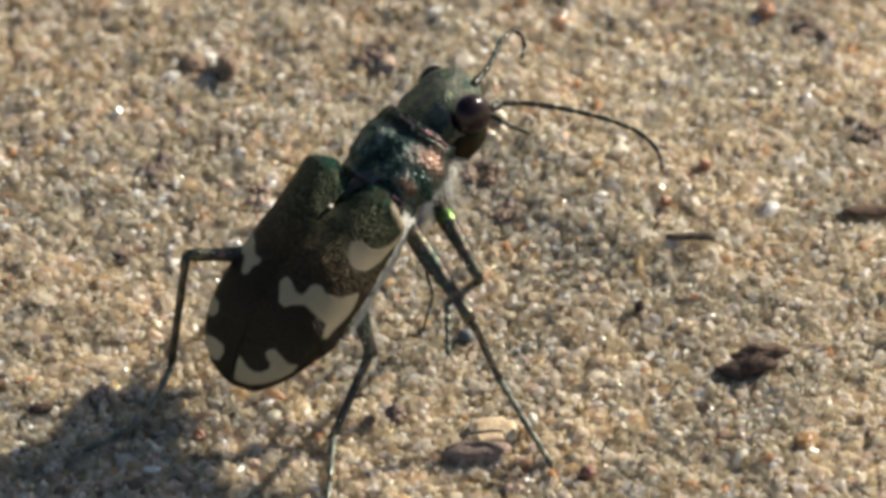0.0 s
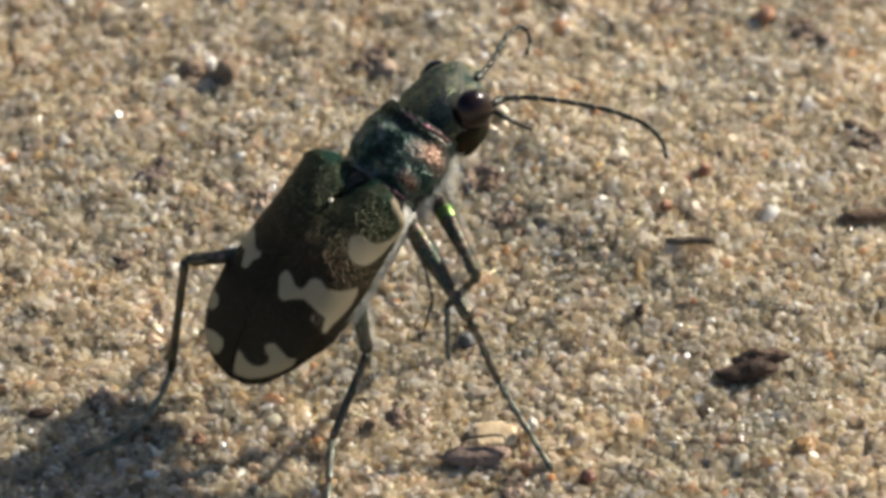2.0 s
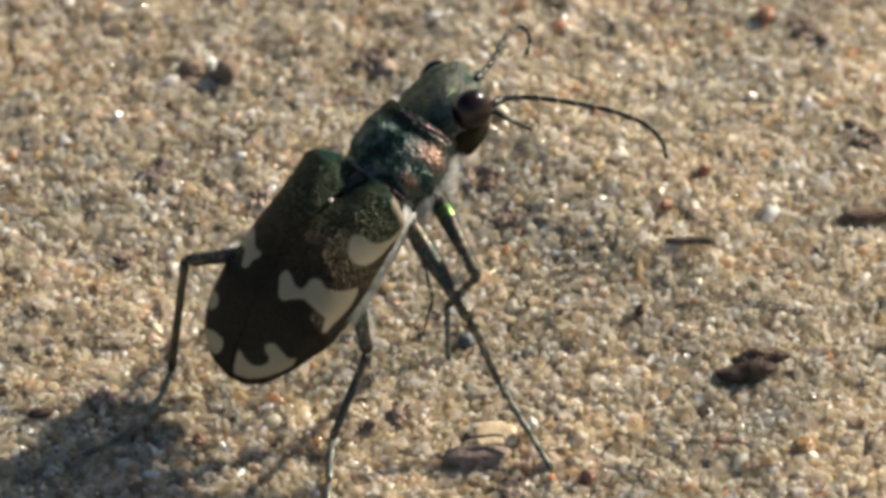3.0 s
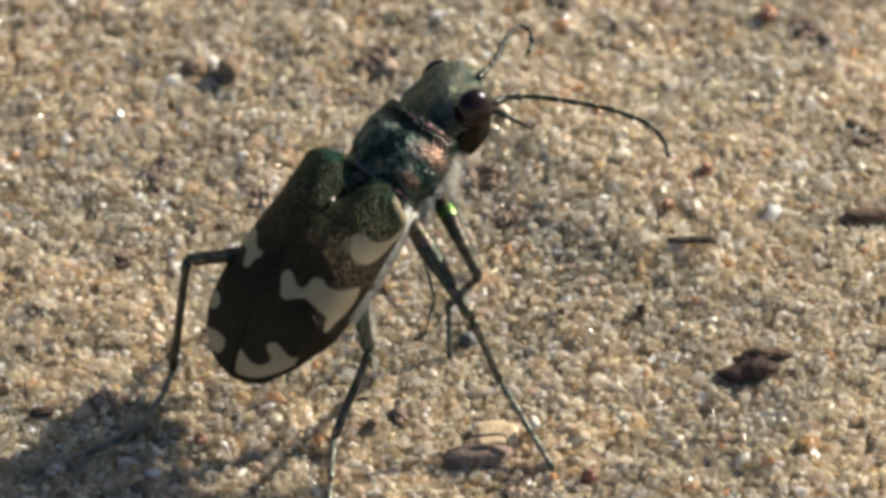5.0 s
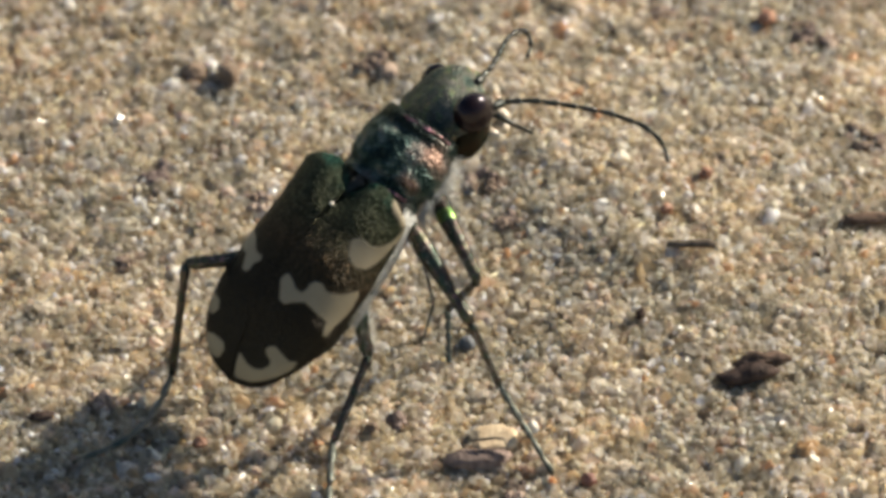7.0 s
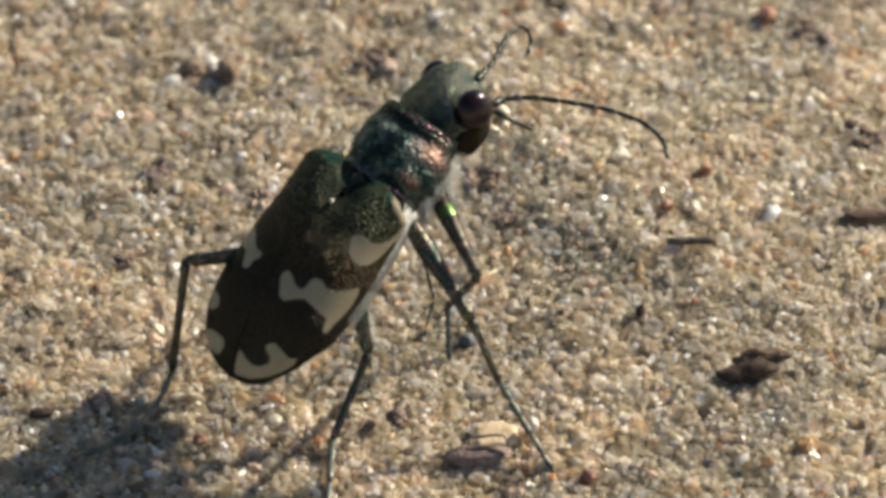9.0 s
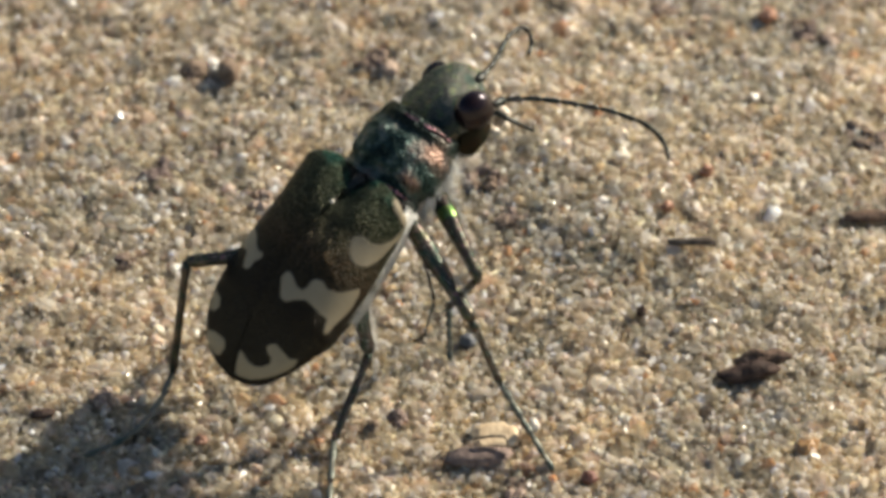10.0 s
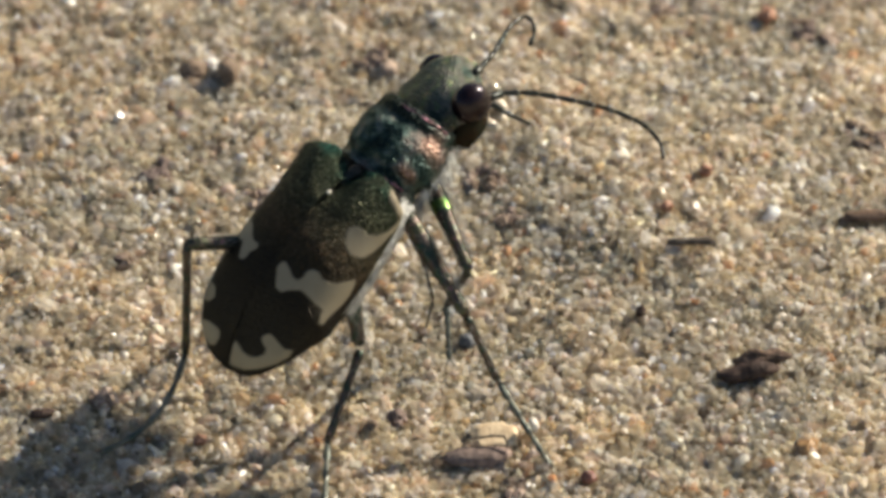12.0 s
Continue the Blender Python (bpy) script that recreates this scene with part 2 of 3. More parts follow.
class Shape:
    """Verts and faces in millimetres, gathered from lofts, tubes and balls."""

    def __init__(self):
        self.v, self.f = [], []

    def rings(self, rings, cap=True):
        n, start = len(rings[0]), len(self.v)
        for r in rings:
            self.v += [tuple(p) for p in r]
        for i in range(len(rings) - 1):
            for k in range(n):
                a, b = start + i * n + k, start + i * n + (k + 1) % n
                self.f.append((a, b, b + n, a + n))
        if cap:
            self.f.append(tuple(start + k for k in reversed(range(n))))
            self.f.append(tuple(start + (len(rings) - 1) * n + k for k in range(n)))
        return self

    def tube(self, points, radii, sides=8):
        """A round bar along points, with a radius at each."""
        pts = [Vector(p) for p in points]
        side, rings = None, []
        for i, p in enumerate(pts):
            way = (pts[min(i + 1, len(pts) - 1)] - pts[max(i - 1, 0)]).normalized()
            if side is None:
                side = way.orthogonal().normalized()
            side = (side - way * side.dot(way)).normalized()
            over = way.cross(side)
            r = radii[i]
            rings.append([p + r * (math.cos(2 * math.pi * k / sides) * side + math.sin(2 * math.pi * k / sides) * over) for k in range(sides)])
        return self.rings(rings)

    def ball(self, centre, size, m=None, cuts=(18, 12), rough=0.0, seed=0):
        """An ellipsoid with half axes size, turned by m, with an uneven skin if rough."""
        c, m = Vector(centre), m or Matrix()
        rings = []
        for i in range(1, cuts[1]):
            a = math.pi * i / cuts[1]
            ring = []
            for k in range(cuts[0]):
                b = 2 * math.pi * k / cuts[0]
                d = Vector((math.sin(a) * math.cos(b), math.sin(a) * math.sin(b), -math.cos(a)))
                g = 1 + (rough * noise.fractal(d * 1.7 + Vector((seed * 7.1, seed * 3.3, 0)), 1.0, 2.0, 3) if rough else 0)
                ring.append(c + m @ Vector((d.x * size[0], d.y * size[1], d.z * size[2])) * g)
            rings.append(ring)
        return self.rings(rings)

    def hair(self, root, way, length, width, droop=(0, 0, 0), steps=3):
        root, way, droop = Vector(root), Vector(way).normalized(), Vector(droop)
        pts = [root + way * length * u / steps + droop * (u / steps) ** 2 * length for u in range(steps + 1)]
        return self.tube(pts, [width * (1 - 0.85 * u / steps) for u in range(steps + 1)], 4)

    def part(self, name, material, parent=None, label="", soft=True):
        ob = new(name, mesh_of(name, self.v, self.f, material, soft))
        if parent:
            ob.parent = parent
        return tagged(ob, label)


def turned(rx=0, ry=0, rz=0):
    return pose(0, 0, 0, rx, ry, rz).to_3x3()


# ---- the ground ----
def relief(x, y):
    """The height of the sand's surface: low swells and pits."""
    z = 0.20 * noise.noise((x / 4.2, y / 4.2, 3.1)) + 0.13 * noise.noise((x / 1.7, y / 1.7, 8.4)) + 0.09 * noise.noise((x / 0.8, y / 0.8, 5.2))
    d, e = (x - 9.3) * 0.85 + (y - 8.5) * 0.53, (y - 8.5) * 0.85 - (x - 9.3) * 0.53
    z += 0.55 * math.exp(-(d / 3.0) ** 2 - (e / 6.0) ** 2)  # a low ridge across the sun
    z -= 0.09 * math.log1p(math.exp(d - 4.0))  # and a fall beyond it
    return z


def build_ground():
    """One sheet of sand out to the horizon, fine where the beetle stands."""
    near = [-16 + 0.4 * i for i in range(106)]
    far = [1.6 ** i * 1.2 for i in range(1, 23)]
    xs = [near[0] - d for d in reversed(far)] + near + [near[-1] + d for d in far]
    ys = [v - 2.0 for v in xs]
    verts = []
    for y in ys:
        for x in xs:
            inside = abs(x - 4.6) < 22 and abs(y - 4) < 24
            verts.append((x, y, relief(x, y) - 0.09 if inside else -0.09))
    n = len(xs)
    faces = [(j * n + i, j * n + i + 1, (j + 1) * n + i + 1, (j + 1) * n + i) for j in range(len(ys) - 1) for i in range(n - 1)]
    ob = new("ground", mesh_of("ground", verts, faces, BED))
    return tagged(ob, "pale tan sand lying in low swells", "sand", kind="structure")


def build_sand():
    """Loose grains over the bed, rounded and faceted, about a third of a millimetre wide."""
    rng = np.random.default_rng(4)
    bm = bmesh.new()
    bmesh.ops.create_icosphere(bm, subdivisions=2, radius=1.0)
    ball = np.array([v.co[:] for v in bm.verts])
    tris = np.array([[v.index for v in f.verts] for f in bm.faces])
    bm.free()
    forms = []
    for k in range(18):
        v = ball.copy()
        for _ in range(9):  # chip flat facets off the ball
            d = rng.normal(size=3)
            d /= np.linalg.norm(d)
            reach = v @ d
            cut = rng.uniform(0.42, 0.8)
            v = v - np.outer(np.maximum(0, reach - cut) * 0.9, d)
        forms.append(v)
    step = 0.221
    spots = []
    for j in range(int(29.5 / (step * 0.87))):
        for i in range(int(32.5 / step)):
            spots.append((-11.5 + (i + 0.5 * (j % 2)) * step, -6.5 + j * step * 0.87))
    spots = np.array(spots) + rng.uniform(-0.11, 0.11, (len(spots), 2))
    coarse = len(spots)
    spots = np.concatenate([spots, np.stack([rng.uniform(-11.5, 21.0, 9000), rng.uniform(-6.5, 23.0, 9000)], 1)])  # fine chips strewn on top
    count = len(spots)
    size = np.clip(rng.lognormal(math.log(0.192), 0.32, count), 0.11, 0.35)
    size[coarse:] = rng.uniform(0.06, 0.12, count - coarse)
    stretch = rng.uniform(0.6, 1.45, (count, 3))
    quats = rng.normal(size=(count, 4))
    quats /= np.linalg.norm(quats, axis=1)[:, None]
    w, x, y, z = quats.T
    rot = np.stack([np.stack([1 - 2 * (y * y + z * z), 2 * (x * y - z * w), 2 * (x * z + y * w)], -1),
                    np.stack([2 * (x * y + z * w), 1 - 2 * (x * x + z * z), 2 * (y * z - x * w)], -1),
                    np.stack([2 * (x * z - y * w), 2 * (y * z + x * w), 1 - 2 * (x * x + y * y)], -1)], 1)
    high = np.array([relief(a, b) for a, b in spots]) + rng.uniform(-0.11, 0.0, count) - (size - 0.192) * 0.55
    high[coarse:] += 0.07
    which = rng.integers(0, len(forms), count)
    verts = np.empty((count, len(ball), 3))
    for i in range(count):
        verts[i] = (forms[which[i]] * stretch[i] * size[i]) @ rot[i].T + (spots[i][0], spots[i][1], high[i])
    me = bpy.data.meshes.new("sand")
    nv, nf = count * len(ball), count * len(tris)
    me.vertices.add(nv)
    me.vertices.foreach_set("co", (verts * MM).ravel())
    me.loops.add(nf * 3)
    me.loops.foreach_set("vertex_index", (tris[None] + (np.arange(count) * len(ball))[:, None, None]).ravel())
    me.polygons.add(nf)
    me.polygons.foreach_set("loop_start", np.arange(nf) * 3)
    me.polygons.foreach_set("use_smooth", np.repeat(rng.random(count) < 0.18, len(tris)))
    me.materials.append(SAND)
    me.update(calc_edges=True)
    me.validate()
    return tagged(new("sand", me), "loose sunlit grains of tan, grey, white and rusty sand", "sand", kind="stuff")


# ---- the tiger beetle: its own frame has x to its right, y forward and z out of its back ----
STAND = (1.6075, 1.5557, 7.7)


def stand(dx=0.0, dz=0.0, nod=0.0, swing=0.0):
    """The beetle's pose: heading to the north-east, head high."""
    m = pose((STAND[0] + dx) * MM, STAND[1] * MM, (STAND[2] + dz) * MM)
    return m @ pose(0, 0, 0, 0, 0, -45 + swing) @ pose(0, 0, 0, 37 + nod)


def elytron_point(s, q, side):
    """A point of a wing case: s from base to tip, q from the seam (0) to the outer edge (1)."""
    b = smooth(s, (0, 0.02, 0.05, 0.1, 0.2, 0.4, 0.6, 0.7, 0.8, 0.87, 0.95, 0.985, 1), (1.42, 1.96, 2.11, 2.12, 2.12, 2.22, 2.22, 2.12, 1.9, 1.62, 1.1, 0.62, 0.04))
    top = smooth(s, (0, 0.05, 0.2, 0.4, 0.6, 0.75, 0.9, 1), (-0.52, -0.15, 0.0, 0.03, 0.02, -0.15, -0.54, -1.12))
    if side > 0:
        top += smooth(s, (0.05, 0.2, 0.42, 0.6, 0.8), (0, 0.05, 0.17, 0.15, 0))
    low = smooth(s, (0, 0.1, 0.3, 0.5, 0.7, 0.87, 1), (-0.9, -1.2, -1.32, -1.28, -1.1, -0.96, -1.14))
    a = q * math.pi / 2
    seam = 0.40 * math.exp(-(q / 0.17) ** 2) * smooth(s, (0, 0.06, 0.2, 0.4, 1), (0.8, 1, 0.5, 0.2, 0.08)) * (1 if side > 0 else 0.55)
    lobe = max(0.0, 1 - s / 0.2) * (0.30 * math.sin(math.pi * min(1.0, q / 0.9)) - 0.20 * math.exp(-(q / 0.15) ** 2))  # the base is rounded forward
    return (side * (0.012 + b * math.sin(a) ** 0.9), lobe - 7.1 * s, low + (top - low) * max(0.0, math.cos(a)) ** 0.8 - seam)


def capsule(p, a, b, ra, rb):
    """How far p lies inside a bar from a to b whose radius runs from ra to rb."""
    ax, ay, bx, by = a[0], a[1], b[0], b[1]
    d2 = (bx - ax) ** 2 + (by - ay) ** 2 or 1e-9
    u = min(1.0, max(0.0, ((p[0] - ax) * (bx - ax) + (p[1] - ay) * (by - ay)) / d2))
    return ra + (rb - ra) * u - math.hypot(p[0] - ax - u * (bx - ax), p[1] - ay - u * (by - ay))


def inside(p, ring):
    """How far p lies inside a closed outline."""
    far, odd = 1e9, False
    for a, b in zip(ring, ring[1:] + ring[:1]):
        far = min(far, -capsule(p, a, b, 0.0, 0.0))
        if (a[1] > p[1]) != (b[1] > p[1]) and p[0] < (b[0] - a[0]) * (p[1] - a[1]) / (b[1] - a[1]) + a[0]:
            odd = not odd
    return far if odd else -far


# outlines of the cream lunules: the way from the base, and the way to the rim (near case) or from the seam (far case)
SHOULDER = [(0.08, -0.1), (0.38, -0.1), (0.44, 0.25), (0.40, 0.72), (0.26, 0.84), (0.10, 0.64)]
COMMA = [(0.5, 0.08), (0.65, 0.2), (1.0, 0.34), (1.28, 0.6), (1.42, 0.88), (1.38, 1.12), (1.40, 1.3), (1.54, 1.46), (1.75, 1.48), (2.0, 1.37), (2.16, 1.19), (2.19, 0.95), (2.07, 0.67), (1.78, 0.45), (1.48, 0.3), (1.1, 0.19), (0.7, 0.06)]
BAND = [(3.74, 2.77), (3.55, 2.75), (3.45, 2.65), (3.55, 2.4), (3.71, 2.12), (3.71, 1.92), (3.52, 1.86), (3.35, 1.88), (3.2, 1.79), (3.15, 1.57), (3.26, 1.35), (3.23, 1.11), (3.12, 0.9), (2.9, 0.7), (2.72, 0.5), (2.87, 0.38),
        (3.26, 0.3), (3.55, 0.32), (3.84, 0.38), (4.07, 0.43), (4.4, 0.42), (4.43, 0.56), (4.2, 0.71), (4.03, 0.77), (4.0, 1.07), (3.94, 1.37), (3.9, 1.65), (4.03, 1.84), (4.13, 1.97), (4.29, 2.1), (4.26, 2.34), (4.0, 2.56)]
HOOK = [(6.15, 1.9), (6.23, 1.7), (6.29, 1.46), (6.39, 1.1), (6.39, 0.83), (6.29, 0.69), (6.07, 0.7), (5.91, 0.86), (5.87, 1.04), (5.74, 1.27), (5.61, 1.31), (5.48, 1.22), (5.52, 1.02), (5.58, 0.77), (5.62, 0.53), (5.5, 0.36),
        (5.74, 0.22), (6.13, 0.2), (6.52, 0.26), (6.81, 0.36), (6.93, 0.6), (6.85, 1.1), (6.6, 1.6)]
FAR_BAND = [(2.75, 2.35), (3.0, 1.9), (3.1, 1.58), (3.36, 1.3), (3.47, 1.08), (3.45, 0.88), (3.6, 0.8), (3.81, 0.97), (4.03, 0.97), (4.14, 1.06), (4.13, 1.24), (3.87, 1.4), (3.66, 1.54), (3.66, 1.78), (3.5, 2.2)]
FAR_SPOT = [(5.2, 2.0), (5.2, 1.75), (5.27, 1.44), (5.5, 1.27), (5.72, 1.4), (5.76, 1.7)]
FAR_HOOK = [(6.3, 1.5), (6.22, 1.05), (6.22, 0.76), (6.26, 0.53), (6.44, 0.44), (6.7, 0.55), (6.78, 0.75), (6.7, 1.3)]


def marking(s, arc, edge, side):
    """Cream lunules of a wing case; arc is the way from the seam over the shell, edge the way to the rim, s the way from base, in millimetres."""
    if side > 0:
        return max(inside((s, edge), SHOULDER), min(max(capsule((s, edge), (0.3, 0.1), (0.9, 0.12), 0.05, 0.08), *(inside((s, edge), r) for r in (COMMA, BAND, HOOK))), edge - 0.05, arc - 0.1))
    return min(max(inside((s, arc), r) for r in (FAR_BAND, FAR_SPOT, FAR_HOOK)), arc - 0.1)


def build_elytron(root, side):
    rows, cols = 170, 64
    verts, arcs = [], []
    for i in range(rows + 1):
        s = (i / rows)
        line = [Vector(elytron_point(s, k / cols, side)) for k in range(cols + 1)]
        run = [0.0]
        for k in range(cols):
            run.append(run[-1] + (line[k + 1] - line[k]).length)
        verts += line
        arcs += [(7.1 * s, r, run[-1] - r) for r in run]
    w = cols + 1
    faces = []
    for i in range(rows):
        for k in range(cols):
            q = (i * w + k, i * w + k + 1, (i + 1) * w + k + 1, (i + 1) * w + k)
            faces.append(q if side < 0 else tuple(reversed(q)))
    ob = new("elytron", mesh_of("elytron", verts, faces, SHELL))
    me = ob.data
    mark = me.attributes.new("marking", "FLOAT", "POINT")
    mark.data.foreach_set("value", [marking(*a, side) for a in arcs])
    along = me.attributes.new("along", "FLOAT", "POINT")
    along.data.foreach_set("value", [a[0] / 7.1 for a in arcs])
    thick = ob.modifiers.new("thickness", "SOLIDIFY")
    thick.thickness, thick.offset = 0.09 * MM, -1
    ob.parent = root
    return tagged(ob, "dark bronze-green wing case with cream lunules")


def build_body(root):
    """The underside: the chest and the belly below the wing cases."""
    s = Shape()
    rings = []
    for i in range(25):
        u = i / 24
        y = smooth(u, (0, 1), (0.9, -6.6))
        w = smooth(u, (0, 0.1, 0.3, 0.7, 0.9, 1), (0.9, 1.55, 1.85, 2.05, 1.3, 0.2))
        low = smooth(u, (0, 0.1, 0.3, 0.6, 0.9, 1), (-2.5, -2.9, -2.85, -2.4, -1.7, -1.4))
        top = smooth(u, (0, 0.15, 1), (-1.2, -0.9, -1.25))
        mid, half = (low + top) / 2, (top - low) / 2
        rings.append([(w * math.cos(a) * (1 - 0.02 * (i % 4 == 0)), y, mid + half * math.sin(a)) for a in (2 * math.pi * k / 28 for k in range(28))])
    s.rings(rings)
    body = s.part("belly", BELLY, root, "dark metallic underside")
    rng = random.Random(5)
    fuzz = Shape()
    for _ in range(1700):
        y = 0.15 - 3.6 * rng.random()
        side = rng.choice((1, 1, -1))
        w = smooth(-y, (-0.6, 0, 1, 3, 4), (1.3, 1.7, 1.86, 2.0, 2.05))
        z = rng.uniform(-2.3, -1.25)
        w *= math.cos(max(0, (-1.5 - z)) * 0.5)
        fuzz.hair((side * w * 0.985, y, z), (side * rng.uniform(0.15, 0.35), rng.uniform(-1.2, -0.7), rng.uniform(-0.25, 0.15)), rng.uniform(0.25, 0.5), 0.010, (-side * 0.12, 0, -0.05))
    fuzz.part("setae", SETA, body, "dense white bristles")
    return body


def build_pronotum(root):
    s = Shape()
    rings, copper, collar = [], [], []
    stations = (0, 0.05, 0.14, 0.3, 0.62, 0.8, 0.88, 1)
    for i in range(37):
        u = i / 36
        y = 0.12 + 2.48 * u
        w = smooth(u, stations, (1.3, 1.42, 1.34, 1.52, 1.50, 1.34, 1.36, 1.24))
        far = smooth(u, stations, (1.30, 1.40, 1.40, 1.50, 1.52, 1.44, 1.40, 1.30))  # the far flank is flatter
        hgt = smooth(u, stations, (1.06, 1.26, 1.14, 1.40, 1.38, 1.14, 1.16, 0.98))
        mid = -1.95 - 0.12 * u
        ring = []
        for k in range(56):
            a = 2 * math.pi * k / 56
            dent = 0.09 * math.exp(-(math.cos(a) / 0.14) ** 2) if math.sin(a) > 0 else 0
            bumps = 1 + 0.025 * noise.noise((3 * math.cos(a), 3 * math.sin(a), 4 * u)) + 0.014 * noise.noise((9 * math.cos(a), 9 * math.sin(a), 12 * u))
            ring.append(((w if math.cos(a) > 0 else far) * math.cos(a) * bumps, y, mid + (hgt - (0.1 * -math.cos(a) if math.cos(a) < 0 else 0)) * math.sin(a) * bumps - dent))
            d = math.degrees(a) if a < math.pi else math.degrees(a) - 360
            copper.append(math.exp(-((u - 0.70) / 0.17) ** 2 - ((d - 22) / 30) ** 2) + 0.8 * math.exp(-((u - 0.27) / 0.07) ** 2 - ((d - 32) / 16) ** 2))
            collar.append(min(1.0, max(0.0, (u - 0.76) / 0.06)) * min(1.0, max(0.0, (d - 20) / 25)))
        rings.append(ring)
    s.rings(rings)
    ob = s.part("pronotum", PRONOTUM, root, "coppery green neck shield with two grooves")
    for name, values in (("copper", copper), ("collar", collar)):
        ob.data.attributes.new(name, "FLOAT", "POINT").data.foreach_set("value", values)
    for u, w, hgt, first, last in ((0.06, 1.42, 1.22, 88, 20), (0.94, 1.30, 1.06, 100, 8)):
        turns = [radians(first + (last - first) * k / 40) for k in range(41)]
        ring = [(w * math.cos(a), 0.12 + 2.48 * u + 0.03 * math.sin(3 * a), -1.95 - 0.12 * u + hgt * math.sin(a)) for a in turns]
        Shape().tube(ring, [(0.045 + 0.012 * math.sin(7 * k)) * math.sin(math.pi * (k + 1) / 42) ** 0.4 for k in range(41)], 7).part("rim", RIM, ob, "raised coppery pink edge")
    rng = random.Random(8)
    fuzz = Shape()
    for _ in range(70):
        y = rng.uniform(0.3, 2.4)
        a = rng.uniform(-1.0, -0.1)
        fuzz.hair((1.45 * math.cos(a), y, -2.0 + 1.15 * math.sin(a)), (math.cos(a), rng.uniform(-0.5, 0.5), math.sin(a)), rng.uniform(0.25, 0.5), 0.011, (0, 0, -0.35))
    for k in range(24):  # wisps of long curled bristles hanging from the flank
        y, z = 0.15 + 2.0 * (k + rng.random()) / 24, rng.uniform(-2.9, -2.4)
        way = Vector((rng.uniform(0.4, 0.8), rng.uniform(-0.9, -0.3), rng.uniform(-0.6, -0.2)))
        curl = Vector((rng.uniform(-0.6, 0.0), rng.uniform(-0.7, 0.2), rng.uniform(-0.4, 0.0)))
        for _ in range(4):
            stray = Vector([rng.uniform(-0.16, 0.16) for _ in range(3)])
            fuzz.hair((1.2 + 0.3 * stray.x, y + 0.5 * stray.y, z + 0.4 * stray.z), way + stray, rng.uniform(0.6, 1.1), 0.023, curl + stray, 6)
    fuzz.part("setae", SETA, ob, "long white bristles")
    return ob


HEAD_AT = Vector((0.0, 3.61, -2.34))


def build_head(root):
    """The head, bowed and leaning on the neck: a broad brow over the eyes, the mouth below."""
    lean = turned(0, -17, 0)

    def at(x, y, z):
        pivot = Vector((1.06, 0, -0.12))
        return HEAD_AT + pivot + lean @ (Vector((x, y, z)) - pivot)

    s = Shape()
    rings = []
    stations = (0, 0.1, 0.25, 0.5, 0.7, 0.85, 0.95, 1)
    for i in range(33):
        u = i / 32
        w = smooth(u, stations, (0.85, 1.02, 1.14, 1.22, 1.2, 1.04, 0.84, 0.55))
        top = smooth(u, stations, (0.30, 0.52, 0.64, 0.68, 0.6, 0.38, 0.1, -0.25))
        low = smooth(u, stations, (-0.95, -1.2, -1.38, -1.4, -1.3, -1.1, -0.95, -0.7))
        mid, half = (top + low) / 2, (top - low) / 2
        ring = []
        for k in range(40):
            a = 2 * math.pi * k / 40
            c, n = math.cos(a), math.sin(a)
            c, n = math.copysign(abs(c) ** 0.8, c), math.copysign(abs(n) ** 0.8, n)
            dent = 0.07 * (math.exp(-((c - 0.5) / 0.18) ** 2) + math.exp(-((c + 0.5) / 0.18) ** 2)) if n > 0 else 0
            ring.append(at(w * c * (smooth(u, (0, 0.25, 0.5, 0.75, 1), (0.82, 0.85, 0.98, 0.85, 0.7)) if c > 0 else smooth(u, (0, 0.3, 0.45, 0.6, 1), (1.90, 1.76, 1.52, 1.40, 1.2))), -1.5 + (2.22 + 0.5 * min(1, max(0, (0.25 - c) / 0.9))) * u, mid + half * n - dent))
        rings.append(ring)
    s.rings(rings)
    head = s.part("head", HEAD, root, "bowed green-bronze head")
    for side in (1, -1):
        Shape().ball(at(1.04, 0.08, 0.02) if side > 0 else at(-1.46, 0.32, -0.12), (0.53, 0.66, 0.75) if side > 0 else (0.42, 0.52, 0.40), turned(0, 0, -side * 8), (28, 20)).part("eye", EYE_MAT, head, "large glossy black-brown eye")
        Shape().ball(at(side * 0.72, -0.50, -0.62), (0.49, 0.84, 0.68), turned(20), (20, 14), 0.08, 2).part("cheek", JAW, head, "dark amber cheek under the eye")
        pts = [at(side * 0.5, -0.15, -1.3), at(side * 0.66, -0.1, -1.55), at(side * 0.55, -0.05, -1.85), at(side * 0.2, 0.0, -2.05)]
        Shape().tube(pts, [0.22, 0.2, 0.13, 0.03], 10).part("mandible", CREAM, head, "curved jaw with a cream base")
        pts = [at(side * 0.55, 0.2, -0.9), at(side * 0.75, 0.42, -1.0), at(side * 0.95, 0.5, -1.6), at(side * 1.18, 0.62, -2.28)]
        Shape().tube(pts, [0.06, 0.085, 0.08, 0.05], 8).part("palp", FEELER, head, "thin dark mouth feeler")
    Shape().ball(at(0.12, 0.58, -1.5), (0.55, 0.2, 0.28), turned(15), (20, 12)).ball(at(0.36, 0.26, -1.78), (0.30, 0.24, 0.26), None, (14, 10), 0.2, 4).part("labrum", CREAM, head, "cream upper lip")
    rng = random.Random(3)
    fuzz = Shape()
    for _ in range(60):
        fuzz.hair(at(rng.uniform(0.0, 0.9), rng.uniform(-0.5, 0.1), -1.45), (rng.uniform(-0.3, 0.8), rng.uniform(-0.7, 0.3), -1), rng.uniform(0.2, 0.5), 0.011, (0.2, -0.3, 0.1), 4)
    fuzz.part("setae", SETA, head, "white chin bristles")
    return head


